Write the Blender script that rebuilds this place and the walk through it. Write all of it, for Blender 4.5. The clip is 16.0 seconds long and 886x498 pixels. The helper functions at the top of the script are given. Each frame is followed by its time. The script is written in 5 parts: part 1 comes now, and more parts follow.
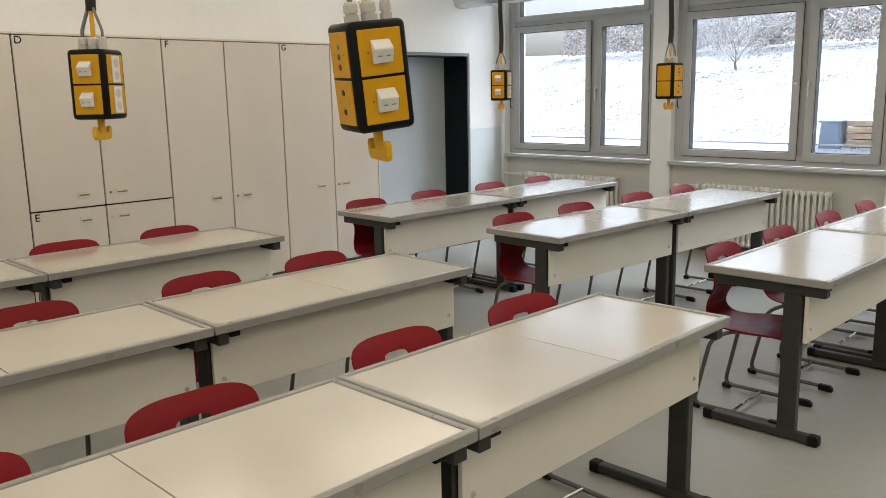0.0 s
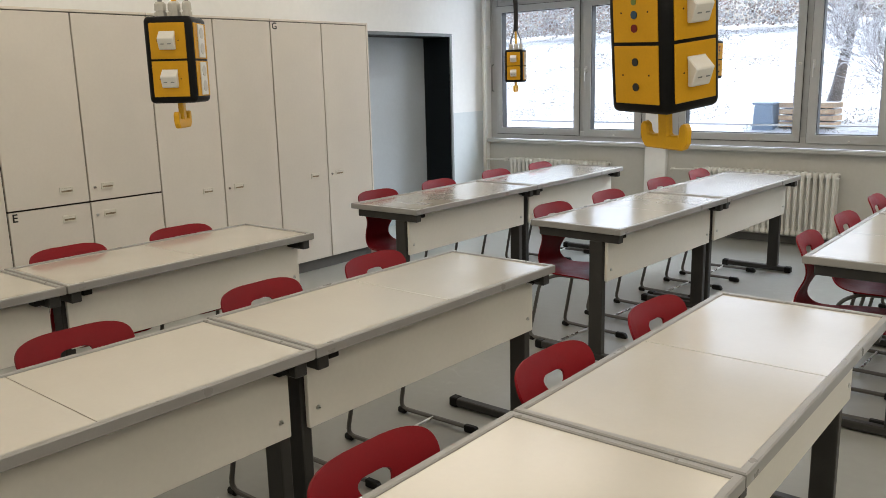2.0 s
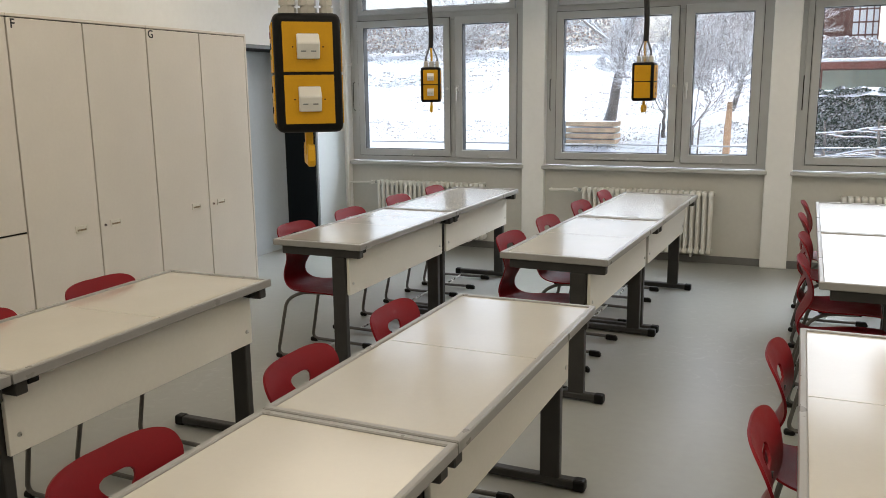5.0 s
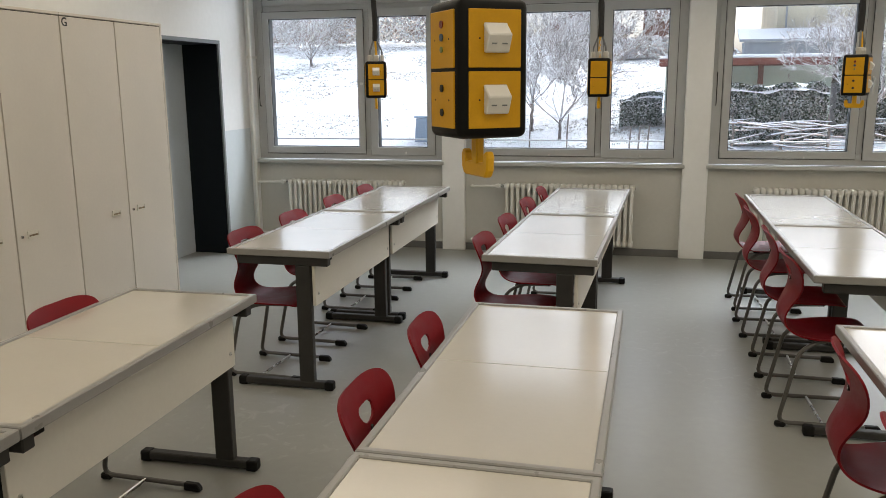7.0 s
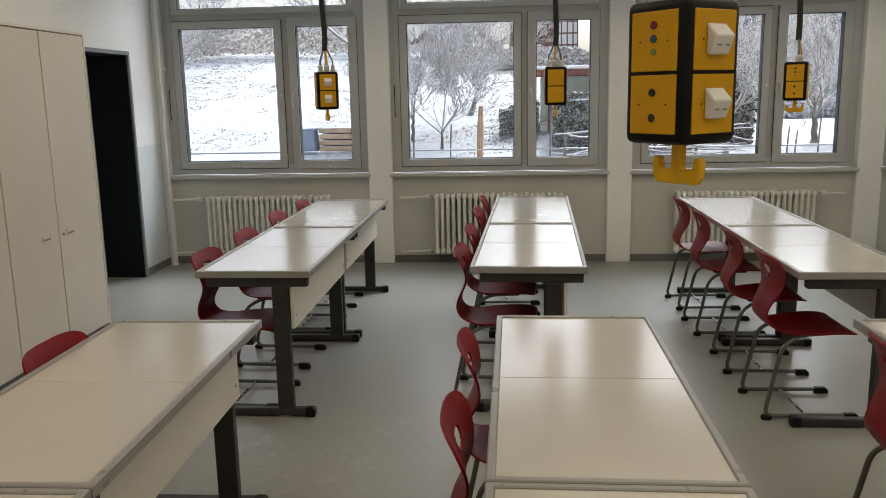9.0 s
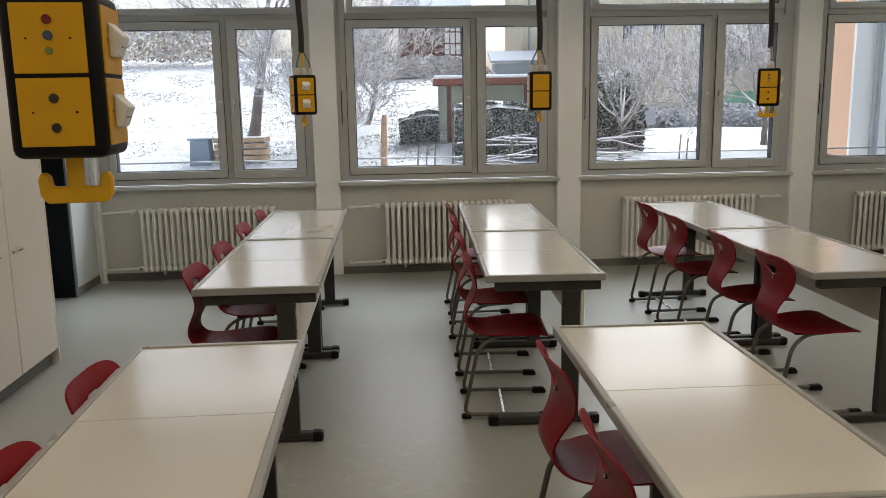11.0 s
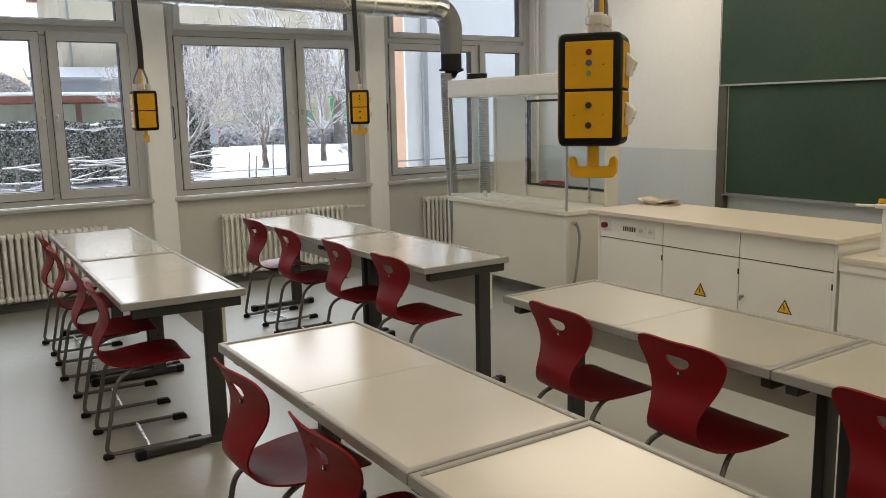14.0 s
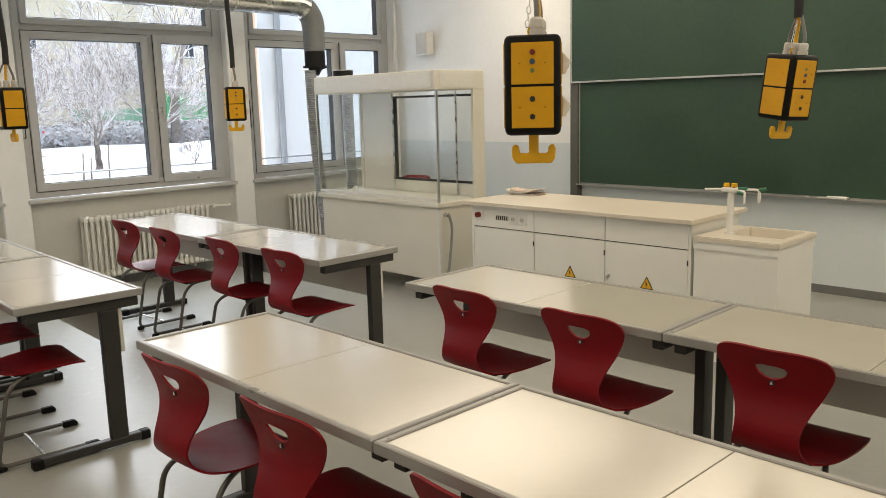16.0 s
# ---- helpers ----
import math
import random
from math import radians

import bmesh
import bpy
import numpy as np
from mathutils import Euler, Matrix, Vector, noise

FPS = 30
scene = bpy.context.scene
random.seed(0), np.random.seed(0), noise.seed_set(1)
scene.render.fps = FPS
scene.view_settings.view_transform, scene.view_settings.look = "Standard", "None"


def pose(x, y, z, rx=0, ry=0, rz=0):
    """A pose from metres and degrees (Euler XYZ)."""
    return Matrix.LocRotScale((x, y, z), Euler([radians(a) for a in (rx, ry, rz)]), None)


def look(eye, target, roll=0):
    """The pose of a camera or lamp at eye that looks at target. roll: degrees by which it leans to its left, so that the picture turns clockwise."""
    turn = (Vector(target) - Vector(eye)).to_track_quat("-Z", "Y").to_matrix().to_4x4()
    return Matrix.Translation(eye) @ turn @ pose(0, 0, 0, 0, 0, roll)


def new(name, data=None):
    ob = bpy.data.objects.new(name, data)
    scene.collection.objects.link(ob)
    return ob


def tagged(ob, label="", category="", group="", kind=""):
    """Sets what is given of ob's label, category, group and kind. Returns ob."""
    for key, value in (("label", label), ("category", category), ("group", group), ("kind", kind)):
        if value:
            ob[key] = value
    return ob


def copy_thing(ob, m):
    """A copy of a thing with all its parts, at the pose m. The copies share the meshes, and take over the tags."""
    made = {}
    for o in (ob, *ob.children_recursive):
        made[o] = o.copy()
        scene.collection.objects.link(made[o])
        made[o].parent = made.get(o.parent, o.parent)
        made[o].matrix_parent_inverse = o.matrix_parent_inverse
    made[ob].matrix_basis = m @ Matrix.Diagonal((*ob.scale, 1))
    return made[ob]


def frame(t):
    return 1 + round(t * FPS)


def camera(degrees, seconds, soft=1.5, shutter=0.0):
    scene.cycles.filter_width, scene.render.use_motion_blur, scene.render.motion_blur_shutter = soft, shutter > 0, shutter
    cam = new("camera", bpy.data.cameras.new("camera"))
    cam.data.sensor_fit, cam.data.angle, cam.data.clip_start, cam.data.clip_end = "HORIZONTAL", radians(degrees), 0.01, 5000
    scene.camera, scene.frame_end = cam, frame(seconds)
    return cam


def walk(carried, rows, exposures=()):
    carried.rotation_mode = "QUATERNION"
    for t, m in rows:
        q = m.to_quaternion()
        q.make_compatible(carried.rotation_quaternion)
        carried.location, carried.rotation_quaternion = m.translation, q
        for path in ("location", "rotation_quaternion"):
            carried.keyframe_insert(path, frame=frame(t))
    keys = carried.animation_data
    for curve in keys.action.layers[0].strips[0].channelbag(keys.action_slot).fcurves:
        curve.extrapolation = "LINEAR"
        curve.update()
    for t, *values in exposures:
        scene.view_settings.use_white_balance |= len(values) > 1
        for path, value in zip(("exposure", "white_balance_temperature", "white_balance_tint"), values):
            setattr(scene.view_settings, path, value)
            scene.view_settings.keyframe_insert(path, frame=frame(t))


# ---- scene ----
cam = camera(56.64, 16.0, soft=0.6)
PATH = [
    (0, (0.003, -0.147, 1.615), (-1.383, 1.246, 1.242), -1.1),
    (0.5, (-0.195, -0.096, 1.612), (-1.581, 1.292, 1.224), -0.4),
    (1, (-0.37, -0.098, 1.605), (-1.721, 1.328, 1.227), -0.1),
    (1.5, (-0.578, -0.217, 1.615), (-1.854, 1.273, 1.225), -1.4),
    (2, (-0.802, -0.303, 1.603), (-2.045, 1.209, 1.192), -1.4),
    (2.5, (-1.013, -0.275, 1.612), (-2.243, 1.254, 1.227), -0.9),
    (3, (-1.169, -0.297, 1.608), (-2.322, 1.294, 1.234), -0.8),
    (3.5, (-1.384, -0.394, 1.62), (-2.427, 1.264, 1.218), -1.7),
    (4, (-1.558, -0.478, 1.616), (-2.516, 1.228, 1.203), -1.0),
    (4.5, (-1.749, -0.424, 1.622), (-2.617, 1.335, 1.235), -0.7),
    (7, (-2.617, -0.398, 1.644), (-3.076, 1.508, 1.247), -0.5),
    (7.5, (-2.758, -0.401, 1.646), (-3.099, 1.533, 1.265), -0.9),
    (8, (-2.958, -0.462, 1.652), (-3.181, 1.486, 1.258), -1.7),
    (8.5, (-3.08, -0.425, 1.648), (-3.259, 1.529, 1.264), -1.5),
    (11, (-3.849, -0.22, 1.622), (-3.719, 1.744, 1.265), -1.0),
    (11.5, (-3.944, -0.151, 1.63), (-3.669, 1.8, 1.287), -1.1),
    (12, (-4.032, -0.118, 1.638), (-3.543, 1.795, 1.316), -0.9),
    (12.5, (-4.17, -0.106, 1.632), (-3.431, 1.726, 1.32), -1.6),
    (13, (-4.215, -0.114, 1.628), (-3.282, 1.627, 1.316), -1.8),
    (13.5, (-4.22, -0.165, 1.63), (-3.181, 1.514, 1.311), -1.5),
    (14, (-4.201, -0.244, 1.629), (-3.106, 1.397, 1.297), -1.2),
    (14.5, (-4.226, -0.283, 1.625), (-3.066, 1.309, 1.278), -1.1),
    (15, (-4.343, -0.249, 1.627), (-3.113, 1.289, 1.275), -1.3),
    (15.5, (-4.467, -0.204, 1.626), (-3.159, 1.267, 1.272), -1.4),
    (16, (-4.526, -0.214, 1.627), (-3.14, 1.185, 1.28), -1.5),
]

# ---- world, sun, lamps ----
EXPOSURES = [(0.0, 1.58, 5880, 10), (2.0, 1.60, 5770, 10), (4.5, 1.52, 5880, 10), (7.0, 1.31, 5980, 10), (8.5, 1.05, 6120, 10), (11.0, 1.01, 6150, 10), (12.5, 1.17, 6180, 10), (14.0, 1.32, 6140, 10), (16.0, 1.69, 6150, 10)]
walk(cam, [(t, look(e, g, r)) for t, e, g, r in PATH], EXPOSURES)

SUN_AZ, SUN_EL = 25.0, 48.0
world = bpy.data.worlds.new("world")
scene.world = world
world.use_nodes = True
wn, wl = world.node_tree.nodes, world.node_tree.links
sky = wn.new("ShaderNodeTexSky")
sky.sky_type, sky.sun_disc = "NISHITA", False
sky.sun_elevation, sky.sun_rotation = radians(SUN_EL), radians(SUN_AZ)
sky.air_density, sky.dust_density, sky.ozone_density = 1.0, 6.0, 1.0
veil = wn.new("ShaderNodeHueSaturation")          # an overcast sky has little colour
veil.inputs["Saturation"].default_value = 0.55
wl.new(sky.outputs[0], veil.inputs["Color"])
wl.new(veil.outputs[0], wn["Background"].inputs[0])
wn["Background"].inputs[1].default_value = 0.13

sun_data = bpy.data.lights.new("sun", "SUN")
sun_data.energy, sun_data.angle, sun_data.color = 1.32, radians(40), (0.75, 0.89, 1.0)
sun_ob = new("sun", sun_data)
sun_ob.matrix_basis = look((0, 0, 30), (-math.sin(radians(SUN_AZ)) * 30, -math.cos(radians(SUN_AZ)) * 30, 30 - 30 * math.tan(radians(SUN_EL))))

LAMP_POWER = 7.6

# ---- plan ----
XL, XR = -6.56, 2.40            # cupboard wall, board wall
YW, YB = 7.535, -1.9             # window wall, back wall
HC = 3.3                        # ceiling
WIN0, WPITCH = -6.575, 2.28      # first window frame, spacing of the windows
WW = 2.06                       # window frame width
WFIRST = 0.076                  # the corner window is narrower by this


# ---- materials ----
def material(name, colour, rough=0.5, metal=0.0, vary=0.08, scale=6.0, bump=0.0, bump_scale=200.0, spec=0.5, wear=0.0, stretch=(1, 1, 1), per_object=0.0, coat=0.0, even=0.15):
    m = bpy.data.materials.new(name)
    m.use_nodes = True
    n, l = m.node_tree.nodes, m.node_tree.links
    b = n["Principled BSDF"]
    b.inputs["Metallic"].default_value = metal
    b.inputs["Specular IOR Level"].default_value = spec
    b.inputs["Coat Weight"].default_value = coat
    b.inputs["Coat Roughness"].default_value = 0.16
    tc = n.new("ShaderNodeTexCoord")
    mp = n.new("ShaderNodeMapping")
    mp.inputs["Scale"].default_value = stretch
    l.new(tc.outputs["Object"], mp.inputs[0])
    big, fine = n.new("ShaderNodeTexNoise"), n.new("ShaderNodeTexNoise")
    for t, s in ((big, scale), (fine, scale * 17)):
        t.inputs["Scale"].default_value, t.inputs["Detail"].default_value = s, 5
        l.new(mp.outputs[0], t.inputs["Vector"])
    ramp = n.new("ShaderNodeMapRange")
    ramp.inputs[1].default_value, ramp.inputs[2].default_value = 0.3, 0.7
    ramp.inputs[3].default_value, ramp.inputs[4].default_value = 1 - vary, 1 + vary
    l.new(big.outputs["Fac"], ramp.inputs[0])
    ramp2 = n.new("ShaderNodeMapRange")
    ramp2.inputs[1].default_value, ramp2.inputs[2].default_value = 0.3, 0.7
    ramp2.inputs[3].default_value, ramp2.inputs[4].default_value = 1 - vary * 0.5, 1 + vary * 0.5
    l.new(fine.outputs["Fac"], ramp2.inputs[0])
    mul = n.new("ShaderNodeMath")
    mul.operation = "MULTIPLY"
    l.new(ramp.outputs[0], mul.inputs[0])
    l.new(ramp2.outputs[0], mul.inputs[1])
    value = mul.outputs[0]
    if per_object:
        info = n.new("ShaderNodeObjectInfo")
        rr = n.new("ShaderNodeMapRange")
        rr.inputs[3].default_value, rr.inputs[4].default_value = 1 - per_object, 1 + per_object
        l.new(info.outputs["Random"], rr.inputs[0])
        mul2 = n.new("ShaderNodeMath")
        mul2.operation = "MULTIPLY"
        l.new(value, mul2.inputs[0])
        l.new(rr.outputs[0], mul2.inputs[1])
        value = mul2.outputs[0]
    vm = n.new("ShaderNodeVectorMath")
    vm.operation = "SCALE"
    vm.inputs[0].default_value = colour
    l.new(value, vm.inputs["Scale"])
    l.new(vm.outputs[0], b.inputs["Base Color"])
    rg = n.new("ShaderNodeMapRange")
    rg.inputs[1].default_value, rg.inputs[2].default_value = 0.3, 0.7
    rg.inputs[3].default_value, rg.inputs[4].default_value = max(0.02, rough * (1 - even - wear)), min(1, rough * (1 + even + wear))
    l.new(big.outputs["Fac"], rg.inputs[0])
    l.new(rg.outputs[0], b.inputs["Roughness"])
    if bump:
        bn = n.new("ShaderNodeTexNoise")
        bn.inputs["Scale"].default_value, bn.inputs["Detail"].default_value = bump_scale, 3
        l.new(mp.outputs[0], bn.inputs["Vector"])
        bp = n.new("ShaderNodeBump")
        bp.inputs["Strength"].default_value, bp.inputs["Distance"].default_value = bump, 0.002
        l.new(bn.outputs["Fac"], bp.inputs["Height"])
        l.new(bp.outputs[0], b.inputs["Normal"])
    return m


def glass_material(name, tint=(1, 1, 1), rough=0.0):
    m = bpy.data.materials.new(name)
    m.use_nodes = True
    n, l = m.node_tree.nodes, m.node_tree.links
    n.remove(n["Principled BSDF"])
    clear, gloss, mix = n.new("ShaderNodeBsdfTransparent"), n.new("ShaderNodeBsdfGlossy"), n.new("ShaderNodeMixShader")
    edge, power, scale = n.new("ShaderNodeLayerWeight"), n.new("ShaderNodeMath"), n.new("ShaderNodeMath")
    clear.inputs[0].default_value = (*tint, 1)
    gloss.inputs["Roughness"].default_value = rough
    power.operation, power.inputs[1].default_value = "POWER", 4.0
    scale.operation, scale.inputs[1].default_value, scale.inputs[2].default_value = "MULTIPLY_ADD", 0.5, 0.025
    l.new(edge.outputs["Facing"], power.inputs[0])
    l.new(power.outputs[0], scale.inputs[0])
    l.new(scale.outputs[0], mix.inputs[0])
    l.new(clear.outputs[0], mix.inputs[1])
    l.new(gloss.outputs[0], mix.inputs[2])
    l.new(mix.outputs[0], n["Material Output"].inputs[0])
    return m


def snowy(name, colour, low, high, rough=0.9, vary=0.3, scale=3.0, snow=(0.91, 0.92, 0.93)):
    """A material with snow lying on whatever faces up."""
    m = material(name, colour, rough, vary=vary, scale=scale)
    n, l = m.node_tree.nodes, m.node_tree.links
    b = n["Principled BSDF"]
    base = b.inputs["Base Color"].links[0].from_socket
    geo, sep = n.new("ShaderNodeNewGeometry"), n.new("ShaderNodeSeparateXYZ")
    l.new(geo.outputs["Normal"], sep.inputs[0])
    rg = n.new("ShaderNodeMapRange")
    rg.inputs[1].default_value, rg.inputs[2].default_value = low, high
    l.new(sep.outputs["Z"], rg.inputs[0])
    mix = n.new("ShaderNodeMix")
    mix.data_type = "RGBA"
    l.new(rg.outputs[0], mix.inputs[0])
    l.new(base, mix.inputs[6])
    mix.inputs[7].default_value = (*snow, 1)
    l.new(mix.outputs[2], b.inputs["Base Color"])
    return m


M = {}
M["wall"] = material("wall_paint", (0.84, 0.845, 0.83), 0.75, vary=0.03, scale=1.2, bump=0.25, bump_scale=120)
M["dado"] = material("dado_paint", (0.66, 0.71, 0.73), 0.45, vary=0.03, scale=1.5, bump=0.15, bump_scale=150)
M["parapet"] = material("parapet_paint", (0.55, 0.545, 0.505), 0.55, vary=0.04, scale=1.5, bump=0.2, bump_scale=130)
M["ceiling"] = material("ceiling_paint", (0.8, 0.8, 0.77), 0.85, vary=0.03, scale=2)
M["floor"] = material("floor_linoleum", (0.300, 0.305, 0.282), 0.34, spec=0.45, vary=0.05, scale=1.1, bump=0.05, bump_scale=60, even=0.10)


def scuff(m):
    """Pale rubbed marks and faint streaks of cleaning on the floor."""
    n, l = m.node_tree.nodes, m.node_tree.links
    b = n["Principled BSDF"]
    base = b.inputs["Base Color"].links[0].from_socket
    tc, fac = n.new("ShaderNodeTexCoord"), None
    for sc, lo, hi, warp in ((0.55, 0.50, 0.68, 0.0), (7.0, 0.56, 0.70, 2.5)):
        t, r = n.new("ShaderNodeTexNoise"), n.new("ShaderNodeMapRange")
        t.inputs["Scale"].default_value, t.inputs["Detail"].default_value, t.inputs["Distortion"].default_value = sc, 7, warp
        l.new(tc.outputs["Object"], t.inputs["Vector"])
        r.inputs[1].default_value, r.inputs[2].default_value = lo, hi
        l.new(t.outputs["Fac"], r.inputs[0])
        if fac is None:
            fac = r.outputs[0]
        else:
            mu = n.new("ShaderNodeMath")
            mu.operation = "MULTIPLY"
            l.new(fac, mu.inputs[0])
            l.new(r.outputs[0], mu.inputs[1])
            fac = mu.outputs[0]
    mix = n.new("ShaderNodeMix")
    mix.data_type = "RGBA"
    l.new(fac, mix.inputs[0])
    l.new(base, mix.inputs[6])
    mix.inputs[7].default_value = (0.37, 0.375, 0.355, 1)
    l.new(mix.outputs[2], b.inputs["Base Color"])


scuff(M["floor"])
M["skirting"] = material("skirting_grey", (0.16, 0.16, 0.155), 0.5, vary=0.1)
M["top"] = material("laminate_cream", (0.575, 0.54, 0.465), 0.19, spec=0.7, vary=0.015, scale=4, per_object=0.015, even=0.12, coat=0.85)
M["rim"] = material("rim_grey", (0.29, 0.285, 0.272), 0.30, vary=0.03, scale=9, per_object=0.03)
M["panel"] = material("panel_white", (0.70, 0.68, 0.61), 0.45, vary=0.03, scale=3)
M["leg"] = material("leg_grey_lacquer", (0.040, 0.039, 0.037), 0.42, spec=0.3, vary=0.1, scale=12, bump=0.1, bump_scale=500)
M["cap"] = material("plastic_black", (0.008, 0.008, 0.008), 0.5, spec=0.18, vary=0.15, scale=20)
M["steel"] = material("steel_bright", (0.62, 0.62, 0.6), 0.28, 1.0, vary=0.05, scale=12)
M["tube"] = material("tube_grey_lacquer", (0.11, 0.105, 0.097), 0.38, 0.3, vary=0.08, scale=15)
M["red"] = material("plastic_red", (0.190, 0.0045, 0.009), 0.42, spec=0.18, vary=0.07, scale=8, bump=0.12, bump_scale=420, per_object=0.08, wear=0.1)
M["cabinet"] = material("cabinet_cream", (0.71, 0.665, 0.59), 0.45, vary=0.025, scale=3, bump=0.06, bump_scale=250, per_object=0.012)
M["pull"] = material("pull_tan", (0.27, 0.21, 0.13), 0.5, vary=0.05, scale=20)
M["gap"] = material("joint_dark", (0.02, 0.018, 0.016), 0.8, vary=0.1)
M["black"] = material("moulded_black", (0.005, 0.005, 0.005), 0.45, spec=0.16, vary=0.15, scale=18, bump=0.1, bump_scale=500)
M["yellow"] = material("plastic_yellow", (0.60, 0.315, 0.002), 0.42, spec=0.25, vary=0.05, scale=14, per_object=0.02)
M["hook"] = material("hook_yellow", (0.70, 0.385, 0.006), 0.40, spec=0.3, vary=0.06, scale=14)
M["cover"] = material("plastic_white", (0.72, 0.71, 0.67), 0.4, vary=0.03, scale=20)
M["ink"] = material("ink_black", (0.015, 0.015, 0.016), 0.6, vary=0.1)
M["jack_red"] = material("jack_red", (0.16, 0.008, 0.008), 0.35, vary=0.1)
M["jack_blue"] = material("jack_blue", (0.03, 0.07, 0.12), 0.35, vary=0.1)
M["jack_green"] = material("jack_green", (0.16, 0.22, 0.05), 0.35, vary=0.1)
M["gland"] = material("gland_grey", (0.56, 0.54, 0.49), 0.5, vary=0.08)
M["sleeve"] = material("sleeve_black", (0.016, 0.016, 0.017), 0.8, vary=0.3, scale=60, bump=0.5, bump_scale=600)
M["frame"] = material("window_frame_grey", (0.45, 0.46, 0.46), 0.42, vary=0.03, scale=4)
M["seal"] = material("rubber_black", (0.02, 0.02, 0.02), 0.6, vary=0.1)
M["sill"] = material("sill_grey", (0.47, 0.47, 0.455), 0.4, vary=0.04, scale=5)
M["radiator"] = material("radiator_white", (0.74, 0.735, 0.69), 0.4, vary=0.03, scale=5)
M["door"] = material("door_leaf_grey", (0.50, 0.54, 0.57), 0.4, vary=0.04, scale=2)
M["jamb"] = material("jamb_anthracite", (0.006, 0.009, 0.012), 0.5, spec=0.15, vary=0.1, scale=4)
M["casing"] = material("casing_grey", (0.20, 0.22, 0.23), 0.45, vary=0.06, scale=4)
M["board"] = material("chalkboard_green", (0.025, 0.057, 0.034), 0.5, vary=0.16, scale=1.6, bump=0.1, bump_scale=400, wear=0.1)
M["rail_dark"] = material("board_rail_bronze", (0.13, 0.125, 0.105), 0.45, 0.5, vary=0.08, scale=10)
M["alu"] = material("aluminium", (0.52, 0.52, 0.5), 0.38, 0.9, vary=0.05, scale=10)
M["duct"] = material("galvanised_duct", (0.55, 0.56, 0.56), 0.26, 1.0, vary=0.08, scale=5)
M["pipe"] = material("pipe_grey_plastic", (0.16, 0.165, 0.165), 0.45, vary=0.08)
M["hose"] = material("hose_grey", (0.30, 0.31, 0.31), 0.45, 0.3, vary=0.1)
M["hood"] = material("hood_cream", (0.72, 0.69, 0.60), 0.4, vary=0.025, scale=3)
M["desk_top"] = material("desk_top_beige", (0.66, 0.60, 0.50), 0.34, vary=0.02, scale=9, even=0.04)
M["desk_front"] = material("desk_front_white", (0.79, 0.785, 0.74), 0.42, vary=0.02, scale=3)
M["ceramic"] = material("sink_ceramic", (0.64, 0.59, 0.50), 0.3, vary=0.02, scale=12, even=0.04)
M["tap"] = material("tap_white", (0.75, 0.74, 0.7), 0.35, vary=0.03)
M["tap_green"] = material("tap_green", (0.02, 0.13, 0.06), 0.4, vary=0.1)
M["sign"] = material("sign_yellow", (0.75, 0.42, 0.01), 0.5, vary=0.03)
M["paper"] = material("paper_brown", (0.52, 0.42, 0.34), 0.6, vary=0.35, scale=14)
M["paper_white"] = material("paper_white", (0.75, 0.73, 0.68), 0.6, vary=0.08, scale=20)
M["glass"] = glass_material("window_glass", (0.97, 0.98, 0.98))
M["hood_glass"] = glass_material("hood_glass", (0.97, 0.98, 0.975))
M["lamp_body"] = material("lamp_white", (0.8, 0.8, 0.8), 0.5, vary=0.02)


# ---- mesh helpers ----
def box(bm, x0, x1, y0, y1, z0, z1, bevel=0.0, seg=1):
    r = bmesh.ops.create_cube(bm, size=1, matrix=Matrix.Translation(((x0 + x1) / 2, (y0 + y1) / 2, (z0 + z1) / 2)) @ Matrix.Diagonal((abs(x1 - x0), abs(y1 - y0), abs(z1 - z0), 1)))
    if bevel:
        edges = list({e for v in r["verts"] for e in v.link_edges})
        bmesh.ops.bevel(bm, geom=edges, offset=bevel, segments=seg, affect="EDGES", profile=0.5)
    return bm


def boxed(x0, x1, y0, y1, z0, z1, bevel=0.0, seg=1):
    return box(bmesh.new(), x0, x1, y0, y1, z0, z1, bevel, seg)


def tube(bm, pts, radius, seg=8, cap=True):
    """A round bar along the points; radius may be a list."""
    pts = [Vector(p) for p in pts]
    rad = radius if isinstance(radius, (list, tuple)) else [radius] * len(pts)
    rings, side = [], None
    for i, p in enumerate(pts):
        d = (pts[min(i + 1, len(pts) - 1)] - pts[max(i - 1, 0)]).normalized()
        if side is None:
            side = d.orthogonal().normalized()
        side = (side - d * side.dot(d)).normalized()
        up = d.cross(side)
        rings.append([bm.verts.new(p + rad[i] * (math.cos(a) * side + math.sin(a) * up)) for a in (2 * math.pi * k / seg for k in range(seg))])
    for a, b in zip(rings, rings[1:]):
        for k in range(seg):
            bm.faces.new((a[k], a[(k + 1) % seg], b[(k + 1) % seg], b[k]))
    if cap:
        bm.faces.new(rings[0][::-1])
        bm.faces.new(rings[-1])
    return bm


def bend(pts, radius, n=5):
    """The points with their inner corners rounded."""
    pts = [Vector(p) for p in pts]
    out = [pts[0]]
    for a, b, c in zip(pts, pts[1:], pts[2:]):
        r = min(radius, (a - b).length * 0.49, (c - b).length * 0.49)
        p, q = b + (a - b).normalized() * r, b + (c - b).normalized() * r
        for k in range(n + 1):
            s = k / n
            out.append(p * (1 - s) ** 2 + b * 2 * s * (1 - s) + q * s * s)
    out.append(pts[-1])
    return out


def rod(p, q, r, seg=10):
    return tube(bmesh.new(), [p, q], r, seg)


